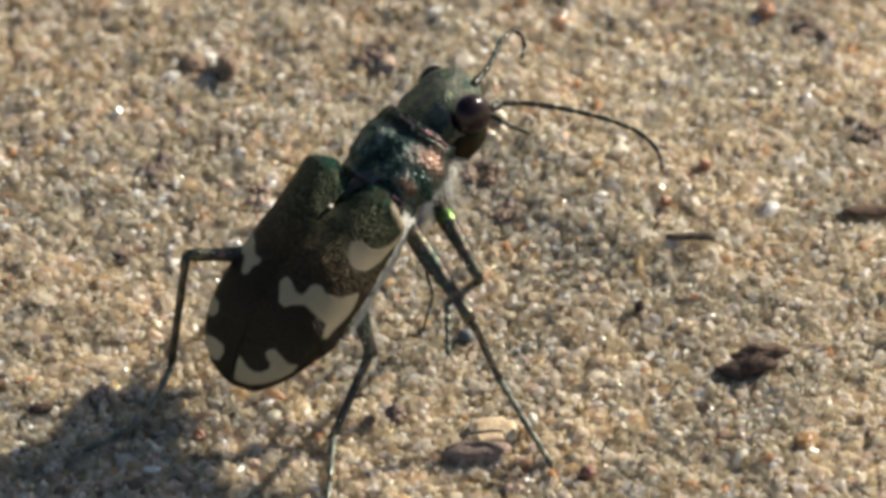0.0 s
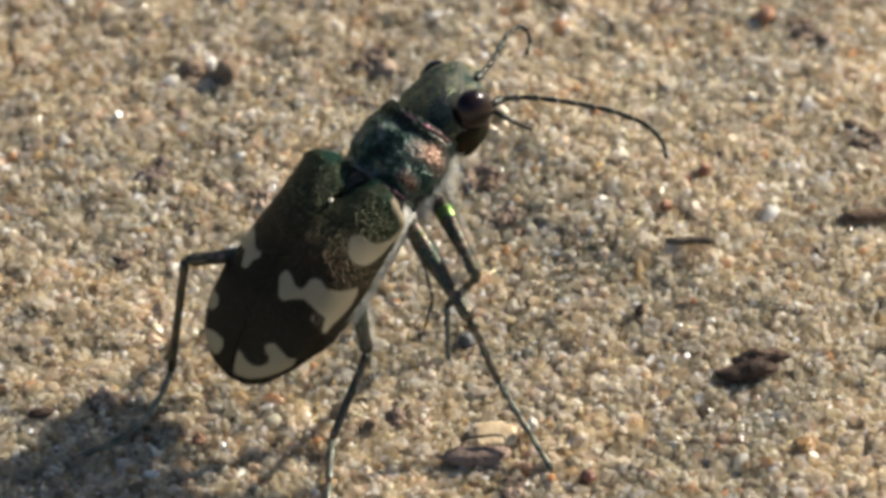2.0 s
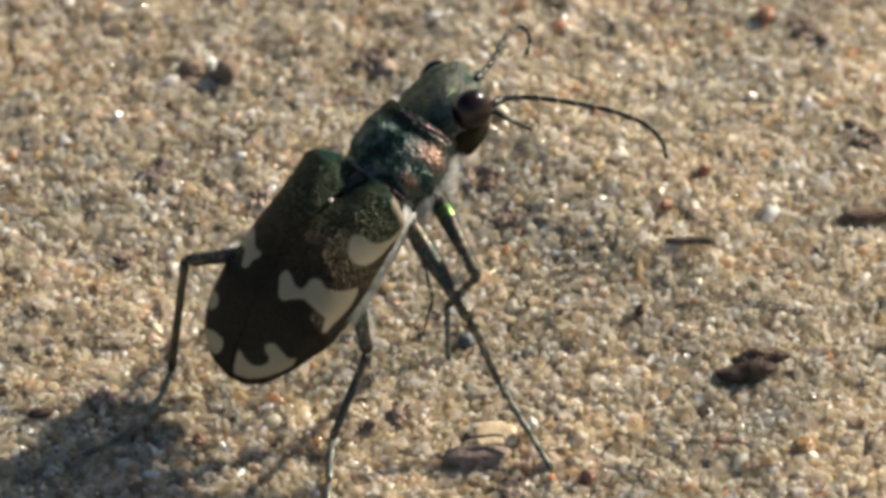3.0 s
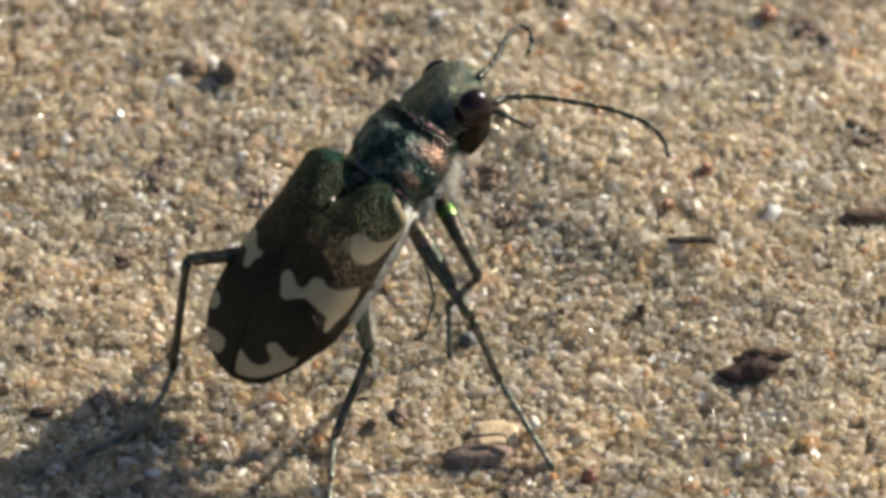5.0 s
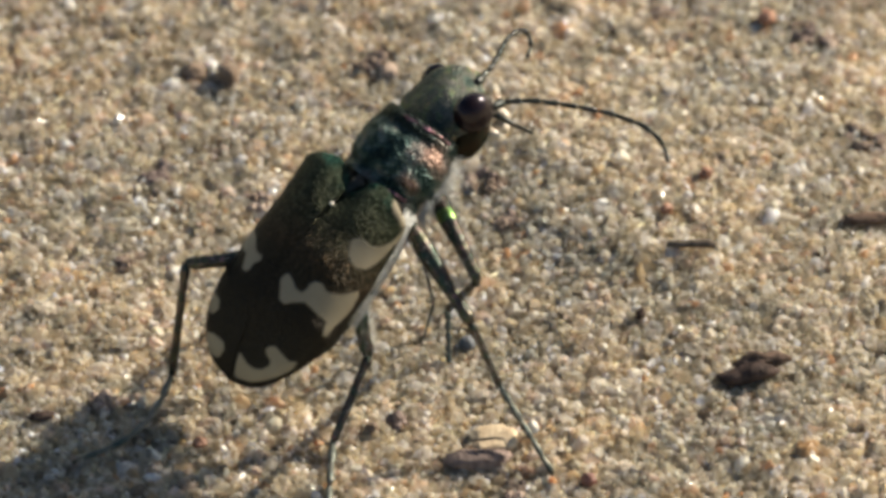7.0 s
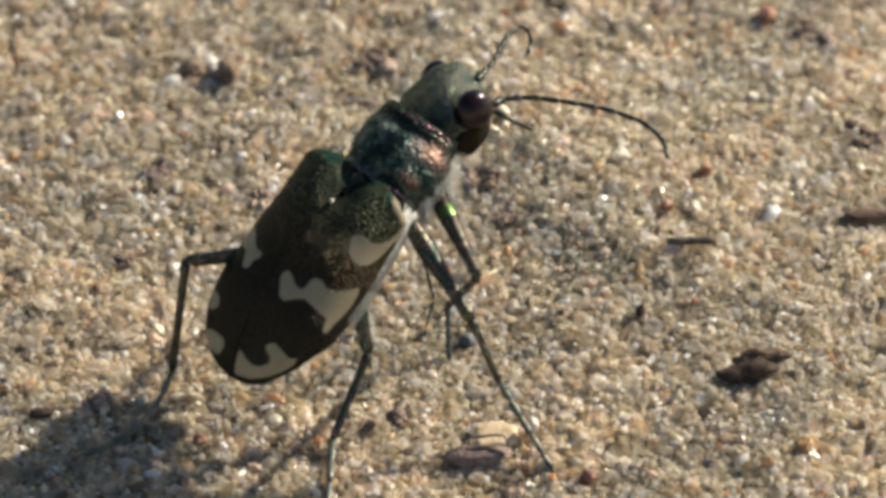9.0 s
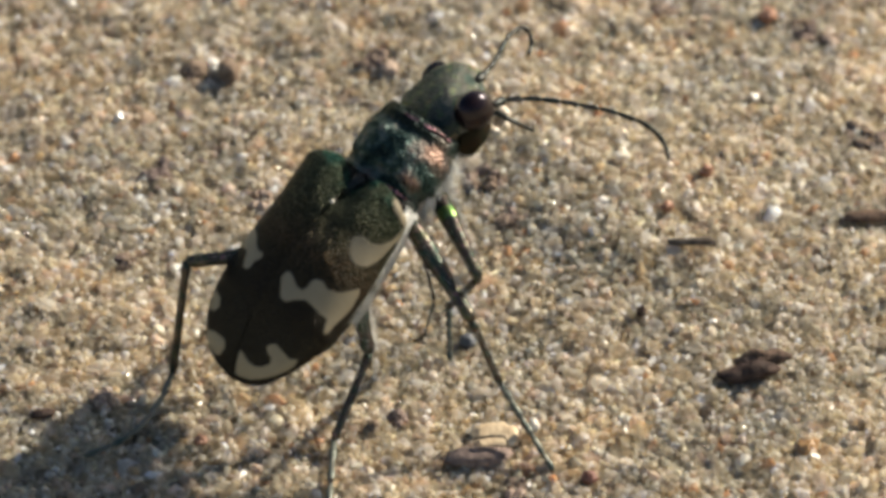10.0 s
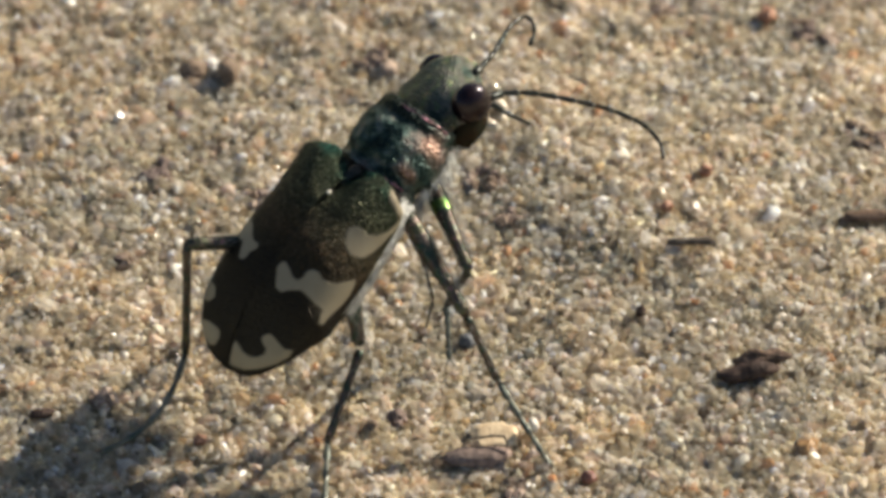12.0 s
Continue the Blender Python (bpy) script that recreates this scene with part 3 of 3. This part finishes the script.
def build_antenna(root, points, name="antenna"):
    """Eleven joints along a soft curve through points, thick at the base."""
    pts = [Vector(p) for p in points]
    n = len(pts)
    ts = [0.0]
    for a, b in zip(pts, pts[1:]):
        ts.append(ts[-1] + (b - a).length)
    joints = 11
    line = [Vector([smooth_vec(i / (joints * 6) * ts[-1], ts, [p[k] for p in pts]) for k in range(3)]) for i in range(joints * 6 + 1)]
    core = Shape().tube(line, [0.05 - 0.015 * i / len(line) for i in range(len(line))], 7)
    stem = core.part(name, JOINT, root, "slender dark feeler with pale joints")
    for k in range(joints):
        base = 0.15 if k == 0 else 0.104 - 0.036 * k / joints
        piece = [line[6 * k + i].lerp(line[6 * k + 3], 0.035) for i in range(7)]
        Shape().tube(piece, [base * w for w in (0.6, 0.82, 0.9, 0.95, 1.0, 1.04, 0.7)], 8).part("segment", FEELER, stem)
    return stem


def smooth_vec(u, ts, vals):
    """Catmull-Rom through vals at ts."""
    if u >= ts[-1]:
        return vals[-1]
    i = max(k for k in range(len(ts) - 1) if ts[k] <= u)

    def tangent(k):
        a, b = max(0, k - 1), min(len(ts) - 1, k + 1)
        return (vals[b] - vals[a]) / (ts[b] - ts[a])

    h = ts[i + 1] - ts[i]
    v = (u - ts[i]) / h
    return (vals[i] * (2 * v ** 3 - 3 * v ** 2 + 1) + h * tangent(i) * (v ** 3 - 2 * v ** 2 + v) + vals[i + 1] * (3 * v ** 2 - 2 * v ** 3) + h * tangent(i + 1) * (v ** 3 - v ** 2))


class Leg:
    """Three rigid pieces: thigh, shin and foot, each along its own y; joints holds knee, ankle and toe in the world for each stance."""

    def __init__(self, root, hip, low, rest, high, thick=1.0, seed=1, bow=(0, 0, 0), hairy=1.0):
        self.root, self.hip, self.stances = root, Vector(hip), {"low": low, "rest": rest, "high": high}
        hip_now = (stand() @ (self.hip * MM)) / MM
        chain = [hip_now] + [Vector(p) for p in rest]
        self.lengths = [(b - a).length for a, b in zip(chain, chain[1:])]
        rng = random.Random(seed)
        a, b, c = self.lengths
        bend = (stand() @ self.poses(stand(), "rest")[2]).to_3x3().inverted() @ Vector(bow)  # how far the foot sags from a straight line
        s = Shape()
        n = 14
        s.tube([(0, a * i / n, 0) for i in range(n + 1)], [thick * smooth(i / n, (0, 0.08, 0.3, 0.8, 0.94, 1), (0.14, 0.21, 0.235, 0.15, 0.17, 0.10)) for i in range(n + 1)], 12)
        self.femur = s.part("femur", LEG, root, "metallic bronze-green thigh")
        # front thighs only: the sun's glint is put on as a gilt green band
        if hip[1] > 1.0:
            Shape().tube([(0, a * (0.30 + 0.012 * i), 0) for i in range(12)], [thick * (smooth(0.30 + 0.012 * i, (0, 0.08, 0.3, 0.8, 0.94, 1), (0.14, 0.21, 0.235, 0.15, 0.17, 0.10)) - 0.006 + 0.014 * math.sin(math.pi * i / 11)) for i in range(12)], 12).part("glint_band", GLINT, self.femur, "gilt green band in place of a sun glint")
        hairs = Shape()
        for _ in range(int(130 * hairy)):
            u = rng.uniform(0.1, 0.97)
            g = rng.uniform(0, 2 * math.pi)
            r = thick * smooth(u, (0, 0.3, 1), (0.2, 0.23, 0.14))
            hairs.hair((r * math.cos(g), a * u, r * math.sin(g)), (math.cos(g), 1.0, math.sin(g)), rng.uniform(0.12, 0.22), 0.0045)
        lit = (stand() @ self.poses(stand(), "rest")[0]).to_3x3().inverted() @ Vector((0.95, 0.1, 0.3))
        fringe = math.atan2(lit.z, lit.x)
        for _ in range(int(110 * hairy)):  # a fringe along the outer edge
            u, g = rng.uniform(0.15, 0.97), fringe + rng.uniform(-0.6, 0.6)
            r = thick * smooth(u, (0, 0.3, 1), (0.2, 0.23, 0.14))
            hairs.hair((r * math.cos(g), a * u, r * math.sin(g)), (math.cos(g), 0.7, math.sin(g)), rng.uniform(0.14, 0.26), 0.007)
        hairs.part("setae", SETA, self.femur, "pale bristles")
        s = Shape()
        s.tube([(0, b * i / n, 0) for i in range(n + 1)], [thick * smooth(i / n, (0, 0.05, 0.15, 0.85, 0.97, 1), (0.09, 0.125, 0.095, 0.095, 0.115, 0.07)) for i in range(n + 1)], 10)
        for g in (0.6, -0.6, 2.6):
            s.hair((0, b * 0.98, 0), (math.cos(g), 0.9, math.sin(g)), 0.5, 0.035)
        self.tibia = s.part("tibia", LEG, root, "thin bronze shin with spurs")
        hairs = Shape()
        for _ in range(int(110 * hairy)):
            u = rng.uniform(0.1, 1.0)
            g = rng.uniform(0, 2 * math.pi)
            hairs.hair((0.08 * math.cos(g), b * u, 0.08 * math.sin(g)), (math.cos(g), 0.9, math.sin(g)), rng.uniform(0.1, 0.2), 0.006)
        hairs.part("setae", SETA, self.tibia, "pale bristles")
        s = Shape()
        line, radii = [], []
        for i in range(5 * 5 + 1):
            u = i / 25
            line.append(Vector((0, c * u, 0)) + bend * math.sin(math.pi * u))
            radii.append(thick * (0.05 if i % 5 == 0 else 0.062 + 0.03 * (i % 5) / 4) * (1.1 - 0.25 * u))
        s.tube(line, radii, 8)
        for g in (0.5, -0.5):
            s.hair((0, c * 0.97, 0), (math.sin(g), 0.8, 0.1), 0.4, 0.03, (0, 0, -0.5))
        self.tarsus = s.part("tarsus", TARSUS, root, "five-jointed dark foot with two claws")

    def poses(self, at, name):
        """The poses of the three pieces in the beetle's space when it stands at that pose."""
        back = at.inverted()
        here, out = self.hip.copy(), []
        for p in self.stances[name]:
            there = (back @ (Vector(p) * MM)) / MM
            way = (there - here).normalized()
            side = way.cross(Vector((0, 0, 1))).normalized()
            up = side.cross(way)
            m = Matrix((side, way, up)).transposed().to_4x4()
            out.append(Matrix.Translation(here * MM) @ m)
            here = there
        return out


beetle = tagged(new("tiger_beetle"), "dark bronze-green tiger beetle with cream lunules, standing tall on sand", "beetle")
beetle.matrix_world = stand()
build_ground()
build_sand()
for side in (1, -1):
    build_elytron(beetle, side)
build_body(beetle)
build_pronotum(beetle)
Shape().tube([(0, 0.3, -1.2), (0, -0.05, -0.85), (0, -0.35, -0.62), (0, -0.6, -0.5)], [0.22, 0.26, 0.15, 0.03], 12).part("scutellum", BELLY, beetle, "small green shield between the wing cases")
Shape().ball((0.02, -1.0, -0.22), (0.065, 0.075, 0.07), None, (10, 7), 0.3, 3).part("sand_grain", QUARTZ, beetle, "tiny white grain stuck on the back")
build_head(beetle)
FEELERS = [build_antenna(beetle, [(1.21, 4.12, -2.73), (1.16, 4.48, -3.18), (1.55, 4.98, -3.75), (1.99, 5.32, -4.19), (2.54, 5.66, -4.64), (3.21, 6.0, -5.08), (3.71, 6.18, -5.41), (4.19, 6.29, -5.68), (4.74, 6.24, -5.83), (5.14, 6.08, -5.9), (5.49, 5.79, -5.87)]),
           build_antenna(beetle, [(0.11, 4.46, -2.94), (-0.09, 4.85, -3.38), (-0.36, 5.34, -3.89), (-0.73, 5.81, -4.39), (-1.06, 6.22, -4.85), (-1.21, 6.51, -5.21), (-1.26, 6.74, -5.52), (-1.06, 6.74, -5.67), (-0.74, 6.51, -5.64), (-0.48, 6.11, -5.48)])]
LEGS = [
    Leg(beetle, (0.9, -2.6, -2.1), [(2.33, -0.59, 2.17), (1.20, -2.33, 0.28), (0.96, -6.75, 0.25)],
        [(2.23, -0.63, 2.30), (1.15, -2.35, 0.30), (0.96, -6.80, 0.28)],
        [(1.98, -0.68, 2.46), (0.98, -2.43, 0.33), (0.90, -6.85, 0.33)], 1.4, 1, (0, 0, 0)),
    Leg(beetle, (-0.9, -2.6, -2.1), [(-3.22, 0.78, 4.83), (-3.75, 0.22, 0.83), (-6.36, -2.86, 0.15)],
        [(-3.26, 0.74, 4.80), (-3.75, 0.15, 0.80), (-6.36, -2.97, 0.25)],
        [(-3.21, 0.51, 5.71), (-3.32, -0.01, 1.67), (-5.80, -2.90, 0.38)], 1.35, 2, (0.4, -0.6, 0.08), 0.25),
    Leg(beetle, (1.4, -0.17, -2.1), [(5.38, -1.22, 3.95), (6.20, -1.44, 1.78), (7.78, -3.49, 0.12)],
        [(5.33, -1.06, 4.00), (6.18, -1.44, 1.80), (7.78, -3.47, 0.10)],
        [(5.18, -0.79, 3.94), (6.15, -1.35, 1.74), (7.79, -3.35, -0.01)], 1.28, 3, (0, 0, 0)),
    Leg(beetle, (0.7, 1.2, -3.0), [(5.62, -0.35, 4.83), (4.64, 2.53, 1.26), (4.66, 1.12, 0.40)],
        [(5.52, -0.44, 5.20), (4.62, 2.31, 1.50), (4.66, 1.44, 0.10)],
        [(5.24, -0.54, 5.57), (4.57, 2.11, 1.75), (4.66, 0.98, 0.53)], 1.25, 4, (0, 0, 0)),
    Leg(beetle, (-0.7, 1.2, -3.0), [(3.75, 1.57, 4.73), (4.19, 2.90, 1.22), (3.90, 2.60, 0.11)],
        [(3.72, 1.75, 4.75), (4.19, 2.95, 1.20), (3.90, 2.61, 0.10)],
        [(3.65, 2.06, 4.65), (4.17, 3.11, 1.07), (3.90, 2.74, -0.02)], 0.55, 5, (0, 0, 0)),
    Leg(beetle, (-1.4, -0.17, -2.1), [(-0.14, 2.26, 5.38), (-0.48, 4.46, 1.23), (-1.01, 4.16, 0.33)],
        [(-0.15, 2.62, 5.20), (-0.48, 4.72, 1.00), (-1.01, 4.41, 0.10)],
        [(-0.15, 2.71, 5.30), (-0.48, 4.68, 1.04), (-1.01, 4.37, 0.14)], 0.8, 6, (0, 0, 0)),
]


def place(name, x, y, sink=0.1):
    """A root for a thing that lies on the sand."""
    ob = new(name)
    ob.location = (x * MM, y * MM, (relief(x, y) - sink) * MM)
    return ob


def stone(name, label, category, x, y, size, turn, material, rough=0.35, seed=1, lift=0.0, soft=True):
    """An uneven stone or crumb that lies on the sand; size holds its half axes."""
    ob = Shape().ball((0, 0, size[2] * 0.55), size, turned(*turn), (16, 11), rough, seed).part(name, material, None, "", soft)
    ob.location = (x * MM, y * MM, (relief(x, y) + 0.07 + lift) * MM)
    groups = {"pebble": "pebbles on the sand", "quartz": "quartz grains on the sand"}
    return tagged(ob, label, category, groups.get(category, ""))


def block(name, x, y, size, turn, material, seed):
    """A worn stone with flat sides and soft edges."""
    m = turned(*turn)
    rings = []
    for i in range(1, 20):
        a = math.pi * i / 20
        ring = []
        for k in range(32):
            b = 2 * math.pi * k / 32
            v = [math.sin(a) * math.cos(b), math.sin(a) * math.sin(b), -math.cos(a)]
            v = Vector([math.copysign(abs(c) ** 0.5, c) * h for c, h in zip(v, size)])
            g = 1 + 0.3 * noise.fractal(v * 2.2 + Vector((seed, 0, 0)), 1.0, 2.0, 3)
            ring.append(m @ v * g + Vector((0, 0, size[2] * 0.5)))
        rings.append(ring)
    ob = Shape().rings(rings).part(name, material, None)
    ob.location = (x * MM, y * MM, relief(x, y) * MM)
    return ob


def clod(label, x, y, width, seed, material=None):
    """A low crumb of dark grains stuck together."""
    rng = random.Random(seed)
    root = new("clod")
    root.location = (x * MM, y * MM, (relief(x, y) - 0.02) * MM)
    for i in range(13):
        a, r = rng.uniform(0, 2 * math.pi), width * math.sqrt(rng.random())
        ox, oy = r * math.cos(a), r * math.sin(a)
        z = relief(x + ox, y + oy) - relief(x, y) + 0.04 + 0.12 * max(0, 1 - r / width) * rng.random()
        Shape().ball((ox, oy, z), [rng.uniform(0.13, 0.25) for _ in range(3)], turned(rng.uniform(0, 90), rng.uniform(0, 90), rng.uniform(0, 90)), (9, 6), 0.45, rng.randint(1, 99)).part("crumb", material or rng.choice((GREY, GREY, MAUVE, PINK)), root, "", False)
    return tagged(root, label, "clod", "clods of earth on the sand")


def build_bark():
    """A curled, pointed husk: a dark folded lower lip, a brown back and a hollow between them."""
    root = place("bark_fragment", 13.90, 0.90, -0.10)

    def leaf(name, material, label, shift, rise, wide, high, span, seed):
        rings = []
        for i in range(23):
            u = i / 22
            x = span[0] + (span[1] - span[0]) * u
            c = Vector((x, 0.13 * x + shift + 0.05 * math.sin(9 * u + seed), rise + 0.04 * x + 0.06 * math.sin(7 * u + seed)))
            r = max(0.04, math.sin(math.pi * (0.03 + 0.95 * u)) ** 0.75)
            ring = []
            for k in range(20):
                a = 2 * math.pi * k / 20
                g = 1 + 0.18 * noise.fractal((2.2 * x, 1.3 * math.cos(a) + seed, 1.3 * math.sin(a)), 1.0, 2.0, 3)
                ring.append(c + Vector((0, wide * r * math.cos(a) * g, high * r * math.sin(a) * g)))
            rings.append(ring)
        return Shape().rings(rings).part(name, material, root, label)

    leaf("lower_lip", BARK, "dark purplish folded edge", -0.18, 0.22, 0.36, 0.30, (-1.12, 0.85), 3)
    leaf("back", BARK_MID, "brown cracked back", 0.12, 0.32, 0.30, 0.34, (-0.62, 1.22), 8)
    leaf("knob", BARK_PALE, "paler brown ridge along the back", 0.16, 0.56, 0.12, 0.12, (-0.5, 0.9), 5)
    return tagged(root, "curled dark brown husk of bark on the sand", "bark")


def build_twig(x, y, points, radius, label):
    root_z = relief(x, y) + 0.06
    rng = random.Random(int(x * 100))
    radii = [radius * rng.uniform(0.8, 1.2) * (0.7 if i in (0, len(points) - 1) else 1) for i in range(len(points))]
    ob = Shape().tube(points, radii, 8).part("twig", TWIG)
    ob.location = (x * MM, y * MM, root_z * MM)
    return tagged(ob, label, "twig")


def build_crystal(x, y):
    """A clear six-sided quartz chip whose end face flashes in the sun."""
    s = Shape().tube([(0, 0, -0.2), (0, 0, 0.05), (0, 0, 0.14)], [0.13, 0.13, 0.075], 6)
    ob = s.part("quartz_grain", QUARTZ, None, "", False)
    face = Vector((0.523, -0.183, 0.832)).to_track_quat("Z", "Y").to_matrix().to_4x4()
    ob.matrix_world = Matrix.Translation(Vector((x, y, relief(x, y) + 0.2)) * MM) @ face
    return tagged(ob, "bright clear six-sided chip of quartz", "quartz", "quartz grains on the sand")


build_bark()
build_twig(12.16, 6.2, [(-0.75, 0.05, 0.2), (-0.4, 0.0, 0.24), (0.1, 0.02, 0.26), (0.5, 0.06, 0.24), (0.75, -0.04, 0.2)], 0.15, "short dark twig lying flat on sand")
tan = block("pebble", 6.02, -2.0, (0.76, 0.5, 0.2), (4, -3, 4), TAN, 6)
stone("pebble", "long purplish brown pebble before a tan one", "pebble", 5.52, -2.92, (1.0, 0.42, 0.34), (-10, 3, 9), MAUVE, 0.28, 5, -0.12)
tagged(tan, "blocky tan sandstone pebble with a flat top", "pebble", "pebbles on the sand")
build_twig(5.75, -2.62, [(-0.75, -0.05, 0.5), (-0.3, 0.0, 0.6), (0.2, 0.06, 0.63), (0.55, 0.08, 0.6), (0.64, -0.04, 0.5), (0.66, -0.2, 0.36)], 0.036, "thin bent root fibre over a tan pebble")
clod("dark brown crumbly clod on the sand", 18.10, 12.46, 0.85, 11)
stone("bark_flake", "long thin brown flake of bark", "bark", 17.70, 8.26, (0.95, 0.22, 0.16), (0, 0, 6), BARK_PALE, 0.4, 12, 0.08)
# added dark stone, laid where only the upright pebble's shadow falls
stone("pebble", "dark grey pebble in place of a shadow on sand", "pebble", -3.42, 15.02, (0.42, 0.36, 0.30), (0, 0, 15), GREY, 0.35, 13, -0.12)
stone("pebble", "upright greyish brown pebble with a dark side", "pebble", -2.38, 14.72, (0.42, 0.38, 0.52), (6, 8, 20), GREY, 0.4, 14, -0.22)
clod("flat brown crumb of earth", 2.20, 15.58, 0.6, 15)
stone("pebble", "pinkish tan pebble lying on sand", "pebble", 2.75, 15.06, (0.36, 0.32, 0.30), (10, 0, 0), PINK, 0.45, 16, -0.22)
stone("bark_flake", "dark brown flake of bark on the sand", "bark", -7.72, -1.00, (0.42, 0.18, 0.14), (0, 0, 5), BARK, 0.4, 17, 0.1)
clod("purplish brown crumb of earth", -4.40, 10.20, 0.55, 18, MAUVE)
clod("small dark crumb of earth", -1.30, 8.90, 0.42, 19)
clod("small dark crumb of earth", -5.35, 5.90, 0.34, 20)
stone("pebble", "small round dark grey pebble on sand", "pebble", 5.20, 2.20, (0.26, 0.26, 0.25), (0, 0, 0), SLATE, 0.2, 21, 0.02)
stone("pebble", "translucent orange grain on the sand", "pebble", 15.45, -2.41, (0.38, 0.36, 0.20), (8, -6, 30), ORANGE, 0.3, 22, -0.12, False)
stone("pebble", "dark red grain on the sand", "pebble", 8.85, -3.90, (0.26, 0.22, 0.24), (10, 20, 30), RED, 0.3, 23, -0.08, False)
stone("quartz_grain", "clear white grain of quartz", "quartz", -7.75, 3.75, (0.36, 0.17, 0.2), (0, 10, -28), SAND, 0.5, 24, 0.02, False)
stone("quartz_grain", "clear white grain of quartz", "quartz", -3.95, 3.75, (0.18, 0.28, 0.24), (0, 0, 10), SAND, 0.5, 25, 0.02, False)
stone("pebble", "tiny amber grain gleaming in the sun", "pebble", -2.40, 12.45, (0.12, 0.1, 0.11), (20, 10, 40), ORANGE, 0.2, 73, 0.08, False)
build_crystal(-5.76, 12.62)
stone("quartz_grain", "clear white grain of quartz", "quartz", 19.00, 5.58, (0.3, 0.3, 0.26), (0, 20, 0), QUARTZ, 0.2, 27, 0.06, False)
stone("quartz_grain", "small clear grain beside the beetle's foot", "quartz", 7.20, -1.90, (0.16, 0.24, 0.22), (0, 0, 20), QUARTZ, 0.2, 28, 0.3, False)
clod("small purplish crumbs of earth in sand", 3.10, -1.13, 0.2, 71, MAUVE)
clod("dark brown crumbs of earth in sand", 6.50, -4.10, 0.42, 72)
# crumbs added only to darken the sand where a shadow bulges
clod("dark crumbs in place of a patch of shade", -5.94, -0.35, 0.34, 31)
clod("dark brown crumbs of earth among sand", 16.28, 17.57, 0.75, 51)
# the next two are added to darken sand where the gaps lie in shade
clod("dark reddish brown crumbs in place of shaded sand gaps", 5.83, 9.46, 0.6, 52)
clod("small brown crumbs in place of shaded sand gaps", 6.58, 7.78, 0.4, 53)
clod("small dark crumbs of earth in sand", 11.52, 18.26, 0.3, 54)
stone("pebble", "rusty brown pebble on the sand", "pebble", 14.85, 18.14, (0.34, 0.28, 0.26), (10, 20, 67), RUST, 0.35, 61, 0.06, False)
stone("pebble", "tiny black garnet grain on sand", "pebble", 10.53, 3.28, (0.16, 0.16, 0.18), (10, 20, 74), BARK, 0.35, 62, 0.06, False)
stone("pebble", "small pinkish brown pebble on sand", "pebble", 12.69, 9.91, (0.24, 0.2, 0.22), (10, 20, 81), RUST, 0.35, 63, 0.06, False)
stone("pebble", "small pale grey translucent pebble on sand", "pebble", 9.23, 0.21, (0.25, 0.26, 0.24), (10, 20, 88), SAND, 0.3, 64, -0.02, False)
stone("pebble", "small rusty grain on the sand", "pebble", 11.42, 7.96, (0.2, 0.17, 0.18), (10, 20, 12), RUST, 0.35, 66, 0.06, False)
stone("pebble", "small dark brown grain on sand", "pebble", 2.33, -1.58, (0.2, 0.2, 0.2), (10, 20, 19), GREY, 0.35, 67, -0.06, False)
stone("pebble", "small rusty grain in shade", "pebble", -2.88, -2.12, (0.2, 0.2, 0.2), (10, 20, 26), RUST, 0.35, 68, -0.06, False)


def about(base, degrees, axis):
    """A turn about an axis through base, in the beetle's space."""
    there = Matrix.Translation(Vector(base) * MM)
    return there @ Matrix.Rotation(radians(degrees), 4, axis) @ there.inverted()


def motions():
    """The beetle heaves itself up at the start, stands still, and lifts once more at the end."""
    low, rest, high = stand(-0.02, -0.40, 0.0, 0.6), stand(), stand(-0.08, 0.36, -0.7, -0.2)
    half = stand(0.05, 0.32, -2.0, -0.4)  # the tail comes up before the head
    walk(beetle, [(0.0, low), (0.1, rest), (0.2, rest), (11.7, rest), (11.8, rest), (11.9, half), (12.0, high)])
    for feeler, base, tilts in zip(FEELERS, ((1.21, 4.12, -2.73), (0.11, 4.46, -2.94)), (((1.54, (0.168, 0.757, 0.632)), (1.81, (-0.522, -0.215, -0.826))), ((1.30, (-0.277, 0.775, 0.568)), (4.43, (0.846, -0.335, -0.414))))):
        still, (first, last) = Matrix(), [about(base, *t) for t in tilts]
        first = about(base, -3.3 if feeler is FEELERS[0] else 0.0, (0.5255, -0.017, 0.8506)) @ first
        walk(feeler, [(0.0, first), (0.1, still), (0.2, still), (11.7, still), (11.8, still), (11.9, still), (12.0, last)])
    for leg in LEGS:
        a, b, mid, c = leg.poses(low, "low"), leg.poses(rest, "rest"), leg.poses(half, "rest"), leg.poses(high, "high")
        for k, piece in enumerate((leg.femur, leg.tibia, leg.tarsus)):
            walk(piece, [(0.0, a[k]), (0.1, b[k]), (0.2, b[k]), (11.7, b[k]), (11.8, b[k]), (11.9, mid[k]), (12.0, c[k])])


motions()
